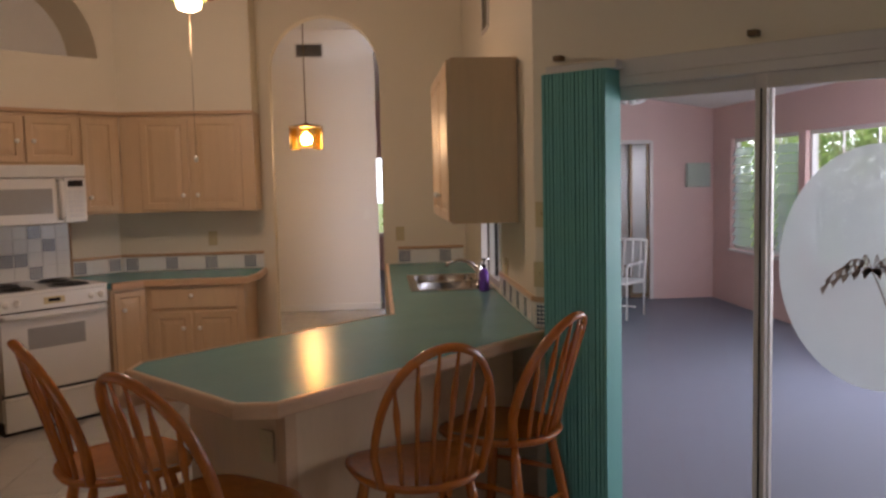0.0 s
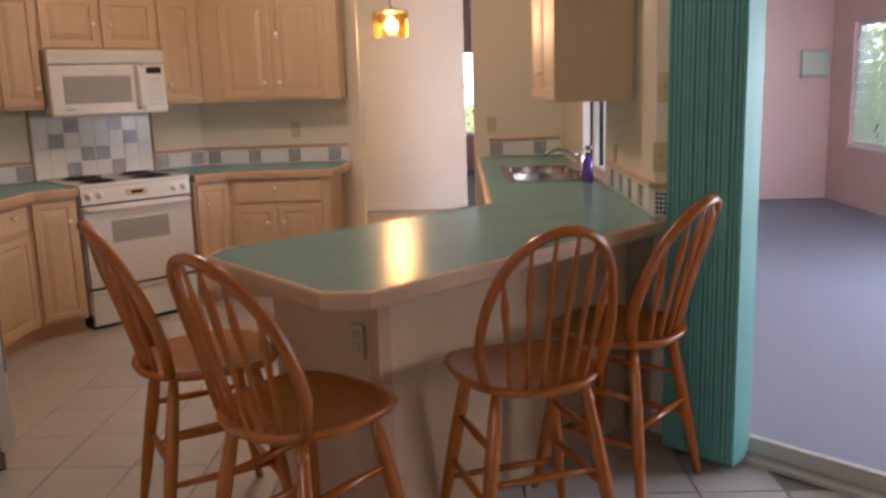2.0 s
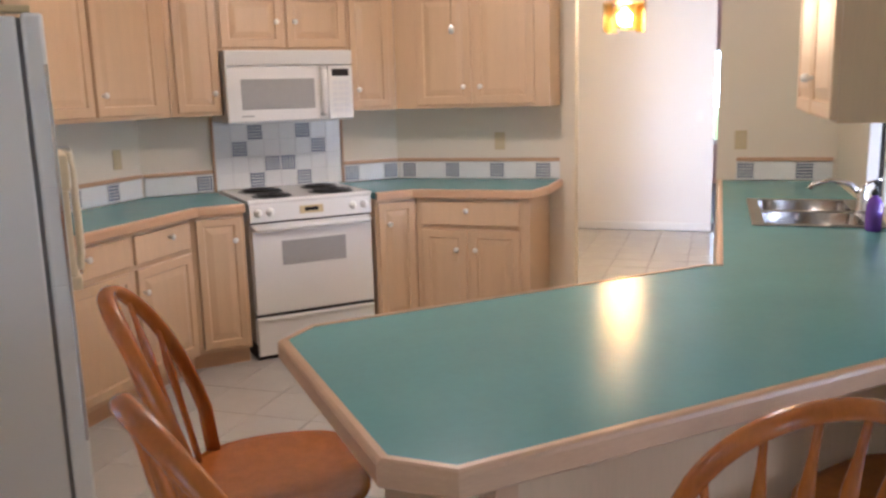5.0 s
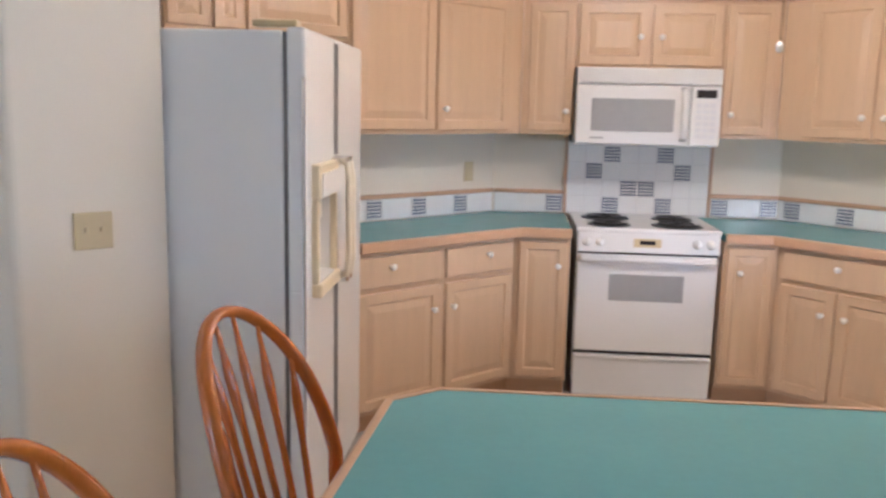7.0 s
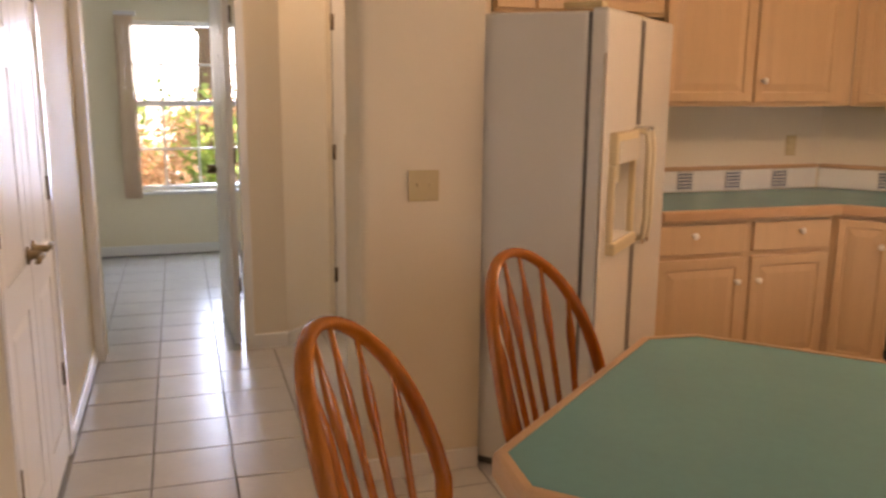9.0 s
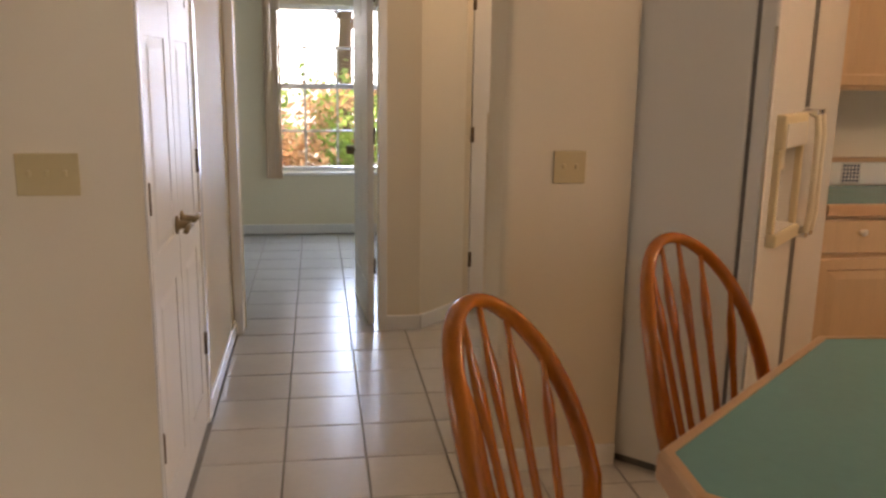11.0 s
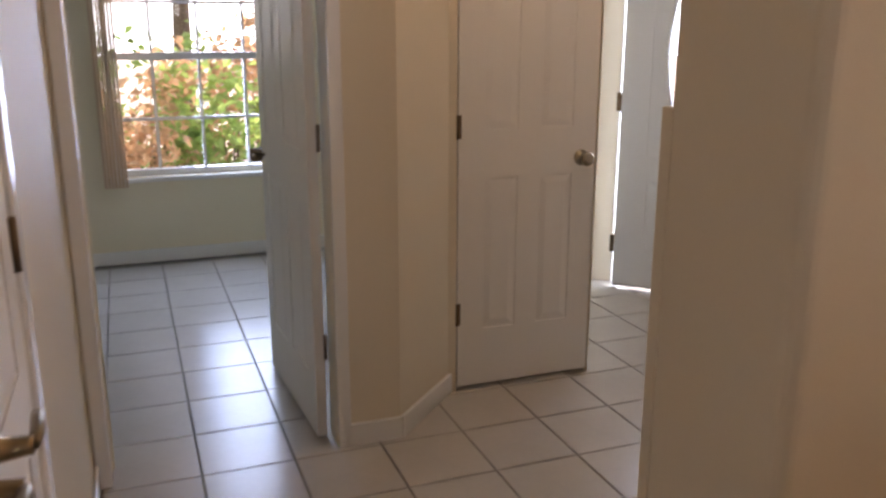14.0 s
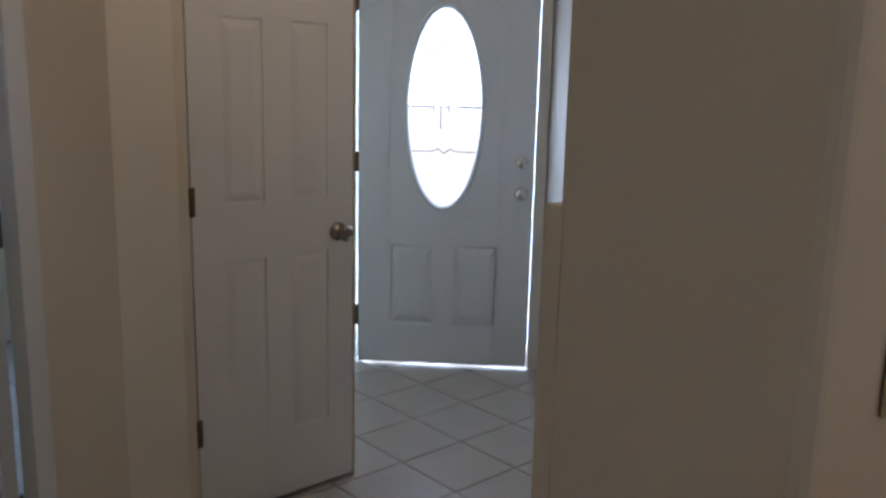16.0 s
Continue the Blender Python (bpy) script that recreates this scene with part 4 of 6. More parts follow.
# wall cabinets
GU = "maple wall cabinets"
UZ0, UZ1 = 1.385, 2.12
UL = LEFT @ pose(0, 0.226, 0)
cab = thing("wall_cabinet", UL, "pickled maple wall cabinet with two tall raised-panel doors", "cabinet", GU)
upper_box(cab, -0.885, 0.235, 0.34, UZ0, UZ1)
cabinet_door(cab, -0.876, -0.385, UZ0 + 0.02, UZ1 - 0.045)
cabinet_door(cab, -0.365, 0.13, UZ0 + 0.02, UZ1 - 0.045, (-0.325, 1.51))
cab = thing("wall_cabinet", UL, "short pickled maple cabinets above the refrigerator", "cabinet", GU)
upper_box(cab, -1.74, -0.89, 0.07, 1.80, UZ1)
cabinet_door(cab, -1.735, -1.555, 1.815, UZ1 - 0.045)
cabinet_door(cab, -1.54, -1.405, 1.815, UZ1 - 0.045)
cabinet_door(cab, -1.39, -0.90, 1.815, UZ1 - 0.045)
UD = pose(0, 0.33, 0)
cab = thing("wall_cabinet", UD, "narrow pickled maple wall cabinet beside the microwave", "cabinet", GU)
upper_box(cab, -0.67, -0.388, 0.34, UZ0, UZ1)
cabinet_door(cab, -0.635, -0.40, UZ0 + 0.02, UZ1 - 0.045, (-0.43, 1.51))
cab = thing("wall_cabinet", UD, "short pickled maple wall cabinet above the microwave", "cabinet", GU)
upper_box(cab, -0.386, 0.380, 0.34, 1.745, UZ1)
cabinet_door(cab, -0.375, -0.01, 1.76, UZ1 - 0.045, (-0.055, 1.905))
cabinet_door(cab, 0.01, 0.37, 1.76, UZ1 - 0.045, (0.055, 1.905))
cab = thing("wall_cabinet", UD, "narrow pickled maple wall cabinet beside the microwave", "cabinet", GU)
upper_box(cab, 0.382, 0.69, 0.34, UZ0, UZ1)
cabinet_door(cab, 0.395, 0.645, UZ0 + 0.02, UZ1 - 0.045, (0.435, 1.51))
UR = pose(0.69, 0.33, 0, 0, 0, -45)
cab = thing("wall_cabinet", UR, "pickled maple wall cabinet with two tall raised-panel doors", "cabinet", GU)
upper_box(cab, 0.004, 0.975, 0.34, UZ0, UZ1)
cabinet_door(cab, 0.15, 0.497, UZ0 + 0.02, UZ1 - 0.045, (0.455, 1.51))
cabinet_door(cab, 0.515, 0.885, UZ0 + 0.02, UZ1 - 0.045, (0.56, 1.51))
US = pose(*ab(-0.60, 3.55), 0, 0, 0, -135)
cab = thing("wall_cabinet", US, "pinkish maple wall cabinet hung over the sink counter", "cabinet", GU)
upper_box(cab, 0.0, 1.15, 0.325, 1.365, 2.19, False)
cabinet_door(cab, 0.01, 0.56, 1.375, 2.16, (0.52, 1.50))
cabinet_door(cab, 0.585, 1.14, 1.375, 2.16, (0.63, 1.50))

# counters


def countertop(name, pts, label, edge_from, edge_to, hole=None):
    """A teal laminate slab with a maple nosing along part of its outline."""
    th = thing(name, pose(0, 0, 0), label, "countertop")
    bm = B()
    prism(bm, pts, 0.874, 0.914)
    bm.normal_update()
    bmesh.ops.triangulate(bm, faces=[f for f in bm.faces if len(f.verts) > 4])
    if hole:
        hm, (hx0, hx1, hy0, hy1) = hole
        inv = hm.inverted()
        for co, no in (((hx0, 0, 0), (1, 0, 0)), ((hx1, 0, 0), (1, 0, 0)), ((0, hy0, 0), (0, 1, 0)), ((0, hy1, 0), (0, 1, 0))):
            bmesh.ops.bisect_plane(bm, geom=bm.verts[:] + bm.edges[:] + bm.faces[:], plane_co=hm @ Vector(co), plane_no=hm.to_3x3() @ Vector(no))
        gone = []
        for f in bm.faces:
            c = inv @ f.calc_center_median()
            if hx0 < c.x < hx1 and hy0 < c.y < hy1:
                gone.append(f)
        bmesh.ops.delete(bm, geom=gone, context="FACES")
    part("top", bm, TEALTOP, th)
    def square(k):
        d = (Vector(pts[(k + 1) % len(pts)]) - Vector(pts[k % len(pts)])).normalized()
        return Vector((d.y, -d.x))

    section = ((0.0, 0.868), (0.019, 0.868), (0.022, 0.872), (0.022, 0.906), (0.019, 0.913), (0.013, 0.9165), (0.0, 0.9165))
    for k in range(edge_from, edge_to):
        bm = B()
        rings = []
        for e, first, other in ((k, k == edge_from, k - 1), (k + 1, k + 1 == edge_to, k + 1)):
            n = square(k)
            m = n if first else (n + square(other)).normalized()
            m = m / max(0.5, m.dot(n))
            p = Vector(pts[e % len(pts)])
            rings.append([bm.verts.new((*(p + m * u), z)) for u, z in section])
        for j in range(len(section)):
            i = (j + 1) % len(section)
            bm.faces.new((rings[0][j], rings[0][i], rings[1][i], rings[1][j]))
        bm.faces.new(rings[0])
        bm.faces.new(list(reversed(rings[1])))
        part("edge_band", bm, MAPLEDGE, th, "rounded maple edge band")
    return th


cn = 0.02 * R2
countertop("countertop", [ab(-2.08, -0.68 + cn), (-0.68 + 0.028, -0.02), (-0.388, -0.02), (-0.388, 0.665), (-0.81, 0.665), ab(-2.08, -1.46)],
           "teal laminate countertop with a maple edge beside the cooker", 0, 2)
countertop("countertop", [(0.384, -0.02), (0.65 - 0.028, -0.02), ab(0.65 - cn, 1.66), ab(0.95, 1.73), ab(1.515, 1.73), (0.835, 0.665), (0.384, 0.665)],
           "teal laminate countertop with a maple edge beside the cooker", 0, 4)
PEN = [(-0.905, -3.475), (0.585, -3.475), (0.585, -3.42), ab(-2.70, 4.012), ab(1.51, 4.012), ab(1.51, 3.13), (0.52, -2.61), (0.475, -2.585), (-0.84, -2.585),
       (-0.935, -2.665), (-0.985, -3.385)]
pen = countertop("countertop", PEN, "large teal laminate breakfast counter running on to the sink", 5, 12,
                 (SINK @ pose(1.28, 0.315, 0), (-0.40, 0.40, -0.215, 0.195)))
# breakfast bar base
bar = thing("breakfast_bar", pose(0, 0, 0), "pickled maple panelled base of the breakfast bar", "cabinet")
bm = B()
prism(bm, [(-0.72, -3.28), (0.60, -3.28), (0.60, -2.66), (-0.70, -2.66)], 0.0, 0.873)
part("body", bm, MAPLE, bar)
bm = B()
prism(bm, [(-0.728, -3.289), (-0.68, -3.289), (-0.68, -3.281), (-0.721, -3.281), (-0.721, -3.24), (-0.728, -3.24)], 0.0, 0.872)
part("corner_post", bm, MAPLEDGE, bar)
cab = thing("base_cabinet", SINK, "pickled maple base cabinet under the sink", "cabinet", G)
base_box(cab, 0.02, 0.84, 0.50)
base_box(cab, 1.72, 2.35, 0.50)
bm = B()
box(bm, (0.84, 0.0, 0.10), (1.72, 0.02, 0.873))
box(bm, (0.84, 0.02, 0.10), (1.72, 0.50, 0.60))
part("sink_front", bm, MAPLE, cab)
for k in range(4):
    x = 0.05 + k * 0.57
    cabinet_door(cab, x, x + 0.54, 0.125, 0.845, (x + (0.49 if k % 2 == 0 else 0.05), 0.70))

# backsplash


def accent_tile(parent, m, s=0.098):
    """A white tile with rows of navy diamonds."""
    global ACC
    if ACC is None:
        bm = B()
        box(bm, (-s / 2, -0.006, -s / 2), (s / 2, 0, s / 2), 0.002)
        a = mesh_of("accent_tile", bm, WHITETILE)
        bm = B()
        n = 5
        c = s * 0.94 / n
        for i in range(n):
            for j in range(n):
                x, z, r = (i - n / 2 + 0.5) * c, (j - n / 2 + 0.5) * c, c * 0.60
                lo = [bm.verts.new((x + r * u, -0.0055, z + r * 0.92 * w)) for u, w in ((1, 0), (0, 1), (-1, 0), (0, -1))]
                hi = [bm.verts.new((x + r * 0.9 * u, -0.0068, z + r * 0.82 * w)) for u, w in ((1, 0), (0, 1), (-1, 0), (0, -1))]
                bm.faces.new(hi)
                for k in range(4):
                    bm.faces.new((lo[k], lo[(k + 1) % 4], hi[(k + 1) % 4], hi[k]))
        ACC = (a, mesh_of("diamond_pattern", bm, BLUETILE))
    t = new("accent_tile", ACC[0])
    t.parent = parent
    t.matrix_basis = m
    t["label"] = "white tile with a navy diamond check"
    c = new("diamond_pattern", ACC[1])
    c.parent = t
    return t


ACC = None


def splash(m, length, first_accent, label, pitch=0.30, s0=0.0):
    th = thing("backsplash", m, label, "tile trim")
    bm = B()
    box(bm, (s0, -0.004, 0.915), (length, 0.0, 1.03))
    part("grout_bed", bm, WALLGROUT, th)
    bm = B()
    box(bm, (s0, -0.020, 1.028), (length, 0.0, 1.052), 0.005)
    part("wood_cap", bm, MAPLEDGE, th, "maple cap strip")
    x = s0 + 0.002
    k = 0
    nxt = first_accent
    while x < length - 0.02:
        if x >= nxt - 0.03:
            if x + 0.1 > length:
                break
            accent_tile(th, pose(x + 0.05, -0.004, 0.972))
            x += 0.102
            nxt += pitch
        else:
            w = min(nxt, length) - x - 0.002
            if w > 0.02:
                bm = B()
                box(bm, (x, -0.009, 0.918), (x + w, -0.004, 1.026), 0.002)
                part("wall_tile", bm, WHITETILE, th)
            x += max(w, 0.0) + 0.002
    return th


mL, lL = run_pose((-2.09, -0.59), (-0.82, 0.68))
splash(mL, lL - 0.006, 0.265, "white and checked tile backsplash with a maple cap", 0.305, 0.03)
splash(run_pose((-0.82, 0.68), (-0.44, 0.68))[0], 0.419, 0.316, "white and checked tile backsplash with a maple cap", 0.285, 0.012)
splash(pose(0.453, 0.68, 0), 0.385, 0.0, "white and checked tile backsplash with a maple cap", 0.282)
mR, lR = run_pose((0.84, 0.68), ab(1.52, 1.74))
splash(mR, lR - 0.004, 0.04, "white and checked tile backsplash with a maple cap", 0.305, 0.008)
mA, _ = run_pose(ab(1.52, 3.24), ab(1.52, 4.0))
splash(mA, 0.53, 0.03, "white and checked tile backsplash beside the sink", 0.30)
splash(ms, LSINK - 0.01, sink_s(-1.29) + 0.12, "white and checked tile backsplash along the sink wall", 0.22, sink_s(-1.29) + 0.01)
splash(pose(0.62, -3.402, 0, 0, 0, -90), 0.11, 0.0, "white and checked tile backsplash beside the blinds", 0.3)
# tiled panel behind the cooker
tp = thing("tile_panel", pose(0, 0.68, 0), "white tile panel with checked accents behind the cooker", "tile trim")
bm = B()
box(bm, (-0.384, -0.004, 0.915), (0.436, 0.0, 1.372))
part("grout_bed", bm, WALLGROUT, tp)
for x in (-0.399, 0.436):
    bm = B()
    box(bm, (x, -0.018, 0.915), (x + 0.015, 0.0, 1.372), 0.004)
    part("wood_edge", bm, MAPLEDGE, tp)
ACCENTS = {(2, 0), (5, 0), (3, 1), (4, 1), (1, 2), (6, 2), (2, 3), (5, 3)}
tilem = None
for i in range(8):
    for j in range(4):
        m = pose(0.026 + (i - 3.5) * 0.102, -0.004, 0.971 + j * 0.099)
        if (i, j) in ACCENTS:
            accent_tile(tp, m)
        else:
            if tilem is None:
                bm = B()
                box(bm, (-0.0495, -0.005, -0.048), (0.0495, 0, 0.048), 0.002)
                tilem = mesh_of("wall_tile", bm, WHITETILE)
            o = new("wall_tile", tilem)
            o.parent = tp
            o.matrix_basis = m

# cooker
ck = thing("cooker", pose(0.004, 0.02, 0), "white electric cooker with four black coil burners", "cooker")
CWD = 0.36
bm = B()
box(bm, (-CWD, 0.02, 0.09), (CWD, 0.62, 0.905), 0.004)
part("body", bm, APPLIANCE, ck)
bm = B()
box(bm, (-CWD - 0.008, -0.012, 0.900), (CWD + 0.008, 0.645, 0.924), 0.006)
top = part("cooktop", bm, APPLIANCE, ck)
for x, y, r in ((-0.19, 0.13, 0.095), (0.17, 0.15, 0.115), (-0.18, 0.42, 0.115), (0.19, 0.42, 0.095)):
    bm = B()
    lathe(bm, [(r + 0.018, 0), (r + 0.018, 0.003), (r, 0.004), (r - 0.01, 0.001)], (x, y, 0.924), 28)
    bo = part("drip_bowl", bm, BLACK, top, "black drip bowl")
    bm = B()
    n = 90
    pts = [(x + (0.018 + (r - 0.02) * k / n) * math.cos(k * 2 * math.pi * 4 / n), y + (0.018 + (r - 0.02) * k / n) * math.sin(k * 2 * math.pi * 4 / n), 0.934) for k in range(n + 1)]
    tube(bm, pts, 0.006, 0.005, 6)
    part("coil_burner", bm, BLACK, top, "black coil heating element")
bm = B()
v = [(-0.012, 0.900), (0.02, 0.900), (0.02, 0.80), (-0.02, 0.80)]
vv = [[bm.verts.new((x, y, z)) for y, z in v] for x in (-CWD, CWD)]
for k in range(4):
    bm.faces.new((vv[0][k], vv[0][(k + 1) % 4], vv[1][(k + 1) % 4], vv[1][k]))
bm.faces.new(vv[0])
bm.faces.new(list(reversed(vv[1])))
pn = part("control_panel", bm, APPLIANCE, ck)
for x in (-0.315, -0.245, 0.245, 0.315):
    bm = B()
    lathe(bm, [(0.024, 0), (0.024, 0.006), (0.017, 0.009), (0.015, 0.024), (0.004, 0.026)], (x, -0.014, 0.852), 18, "y")
    box(bm, (x - 0.004, -0.046, 0.838), (x + 0.004, -0.034, 0.866), 0.002)
    part("control_knob", bm, KNOB, pn, "white control dial")
bm = B()
box(bm, (-0.045, -0.020, 0.842), (0.035, -0.012, 0.864), 0.002)
part("clock_display", bm, LED, pn, "dark clock display")
bm = B()
box(bm, (-0.075, -0.0185, 0.828), (0.065, -0.011, 0.874), 0.002)
part("clock_bezel", bm, ALMOND, pn)
bm = B()
box(bm, (-CWD + 0.004, -0.018, 0.272), (CWD - 0.004, 0.018, 0.787), 0.006)
od = part("oven_door", bm, APPLIANCE, ck)
bm = B()
box(bm, (-0.19, -0.0205, 0.545), (0.19, -0.016, 0.685), 0.002)
part("oven_window", bm, GREYGLASS, od, "grey tinted oven window")
bm = B()
tube(bm, [(-CWD + 0.012, -0.018, 0.765), (-CWD + 0.03, -0.052, 0.765), (CWD - 0.03, -0.052, 0.765), (CWD - 0.012, -0.018, 0.765)], 0.012, 0.016, 10)
part("handle", bm, APPLIANCE, od)
bm = B()
box(bm, (-CWD + 0.004, -0.014, 0.028), (CWD - 0.004, 0.018, 0.252), 0.006)
dr = part("storage_drawer", bm, APPLIANCE, ck)
bm = B()
box(bm, (-CWD + 0.008, -0.030, 0.232), (CWD - 0.008, -0.012, 0.252), 0.006)
part("drawer_lip", bm, APPLIANCE, dr)
bm = B()
box(bm, (-CWD + 0.002, 0.02, 0.0), (CWD - 0.002, 0.60, 0.09))
part("plinth", bm, BLACK, ck, "black recessed plinth")
for z0, z1 in ((0.245, 0.28), (0.785, 0.803)):
    bm = B()
    box(bm, (-CWD + 0.002, 0.004, z0), (CWD - 0.002, 0.019, z1))
    part("seal", bm, BLACK, ck, "black door seal")

# microwave
mo = thing("microwave", pose(-0.004, 0.232, 1.338), "white over-range microwave with a grey door window", "microwave")
bm = B()
box(bm, (-0.375, 0.03, 0), (0.375, 0.44, 0.405), 0.004)
part("body", bm, APPLIANCE, mo)
bm = B()
box(bm, (-0.375, 0.0, 0.005), (0.215, 0.03, 0.315), 0.006)
md = part("door", bm, APPLIANCE, mo)
bm = B()
box(bm, (-0.295, -0.003, 0.075), (0.135, 0.0, 0.245), 0.002)
part("window", bm, GREYGLASS, md, "grey perforated door window")
bm = B()
tube(bm, [(0.185, 0.0, 0.035), (0.185, -0.035, 0.05), (0.185, -0.038, 0.16), (0.185, -0.035, 0.285), (0.185, 0.0, 0.30)], 0.012, 0.019, 10, (1, 0, 0))
part("handle", bm, APPLIANCE, md)
bm = B()
box(bm, (-0.30, -0.001, 0.034), (-0.23, 0.001, 0.042))
part("maker_plate", bm, GREYGLASS, md)
bm = B()
box(bm, (0.220, 0.0, 0.005), (0.375, 0.03, 0.315), 0.006)
cp_ = part("control_panel", bm, APPLIANCE, mo)
bm = B()
box(bm, (0.245, -0.003, 0.255), (0.350, 0.0, 0.297), 0.002)
part("display", bm, LED, cp_, "dark display window")
for i in range(3):
    for j in range(6):
        bm = B()
        box(bm, (0.247 + i * 0.036, -0.002, 0.045 + j * 0.032), (0.277 + i * 0.036, 0.0, 0.068 + j * 0.032), 0.001)
        part("button", bm, CUSHION, cp_, "pale grey keypad button")
bm = B()
box(bm, (-0.375, 0.0, 0.322), (0.375, 0.03, 0.405), 0.004)
gr = part("vent_grille", bm, APPLIANCE, mo)
for k in range(6):
    bm = B()
    box(bm, (-0.36, -0.005, 0.331 + k * 0.0115), (0.36, 0.002, 0.3365 + k * 0.0115), 0.001)
    part("slat", bm, APPLIANCE, gr)

# refrigerator
fr = thing("refrigerator", pose(-1.35, -1.725, 0, 0, 0, 90), "white side-by-side refrigerator with an almond water dispenser", "refrigerator")
# local x runs along the doors, y goes into the fridge
FW_, FH = 0.955, 1.75
bm = B()
box(bm, (0.0, 0.074, 0.03), (FW_, 0.72, FH - 0.01), 0.008)
part("body", bm, PEBBLE, fr)
bm = B()
box(bm, (0.008, 0.062, 0.07), (FW_ - 0.008, 0.075, FH - 0.015))
part("gasket", bm, DARKGAP, fr, "grey door gasket")
bm = B()
box(bm, (0.01, 0.05, 0.0), (FW_ - 0.01, 0.6, 0.07))
part("kick_grille", bm, DARKGAP, fr, "dark kick grille")
SP = 0.435
bm = B()
box(bm, (0.0, 0.0, 0.075), (SP - 0.006, 0.062, 0.926), 0.012)
box(bm, (0.0, 0.0, 1.219), (SP - 0.006, 0.062, FH), 0.012)
box(bm, (0.0, 0.0, 0.910), (0.096, 0.062, 1.235), 0.012)
box(bm, (0.344, 0.0, 0.910), (SP - 0.006, 0.062, 1.235), 0.012)
fz = part("freezer_door", bm, PEBBLE, fr)
bm = B()
box(bm, (SP + 0.006, 0.0, 0.075), (FW_, 0.062, FH), 0.014)
ff = part("fridge_door", bm, PEBBLE, fr)
# dispenser
bm = B()
for lo, hi in (((0.07, -0.028, 1.21), (0.37, 0.004, 1.325)), ((0.07, -0.034, 0.885), (0.37, 0.004, 0.93)), ((0.07, -0.022, 0.93), (0.095, 0.004, 1.21)), ((0.345, -0.022, 0.93), (0.37, 0.004, 1.21))):
    box(bm, lo, hi, 0.006)
dsp = part("dispenser", bm, CREAMALMOND, fz, "almond plastic dispenser surround")
bm = B()
box(bm, (0.090, 0.056, 0.920), (0.350, 0.061, 1.225))
box(bm, (0.096, 0.0, 0.926), (0.103, 0.056, 1.219))
box(bm, (0.337, 0.0, 0.926), (0.344, 0.056, 1.219))
box(bm, (0.103, -0.02, 0.926), (0.337, 0.056, 0.934))
part("dispenser_recess", bm, KNOB, dsp, "pale dispenser recess")
bm = B()
box(bm, (0.18, 0.01, 1.13), (0.26, 0.05, 1.215), 0.006)
part("dispenser_spout", bm, CREAM, dsp, "cream dispenser spout")
bm = B()
box(bm, (0.10, -0.033, 1.215), (0.34, -0.026, 1.295), 0.003)
part("dispenser_panel", bm, KNOB, dsp)
for x in (SP - 0.035, SP + 0.035):
    bm = B()
    tube(bm, [(x, 0.0, 0.885), (x, -0.05, 0.90), (x, -0.058, 0.96), (x, -0.058, 1.25), (x, -0.05, 1.31), (x, 0.0, 1.325)], 0.012, 0.017, 10, (1, 0, 0))
    part("handle", bm, CREAM, fz if x < SP else ff, "cream bow handle")
    for z in (0.89, 1.32):
        bm = B()
        box(bm, (x - 0.014, -0.055, z - 0.014), (x + 0.014, 0.0, z + 0.014), 0.004)
        part("handle_bracket", bm, CHROME, fz if x < SP else ff, "chrome handle bracket")
    bm = B()
    box(bm, (x + (0.014 if x < SP else -0.022), -0.006, 1.34), (x + (0.022 if x < SP else -0.014), 0.0, FH - 0.02))
    part("handle_trim", bm, TRIMGREY, fz if x < SP else ff, "grey handle trim strip")
    bm = B()
    box(bm, (x + (0.014 if x < SP else -0.022), -0.006, 0.10), (x + (0.022 if x < SP else -0.014), 0.0, 0.87))
    part("handle_trim", bm, TRIMGREY, fz if x < SP else ff, "grey handle trim strip")
bm = B()
box(bm, (0.01, 0.03, FH), (0.07, 0.17, FH + 0.022), 0.005)
part("hinge_cover", bm, ALMOND, fr, "almond hinge cover")
# chrome sliver in place of the bright highlight down the freezer door's rounded edge
bm = B()
box(bm, (-0.005, 0.002, 0.4), (0.0, 0.014, 1.60), 0.002)
part("edge_strip", bm, CHROME, fr)

# sink
sk = thing("kitchen_sink", SINK @ pose(1.28, 0.315, 0.914), "double stainless steel sink set into the teal counter", "sink")
SW_, SD = 0.83, 0.50
bm = B()
for lo, hi in (((-SW_ / 2, -SD / 2, 0.0), (SW_ / 2, -SD / 2 + 0.05, 0.007)), ((-SW_ / 2, SD / 2 - 0.07, 0.0), (SW_ / 2, SD / 2, 0.007)),
               ((-SW_ / 2, -SD / 2 + 0.05, 0.0), (-SW_ / 2 + 0.04, SD / 2 - 0.07, 0.007)), ((SW_ / 2 - 0.04, -SD / 2 + 0.05, 0.0), (SW_ / 2, SD / 2 - 0.07, 0.007)),
               ((-0.02, -SD / 2 + 0.05, 0.0), (0.02, SD / 2 - 0.07, 0.007))):
    box(bm, lo, hi, 0.002)
part("rim", bm, STEEL, sk)
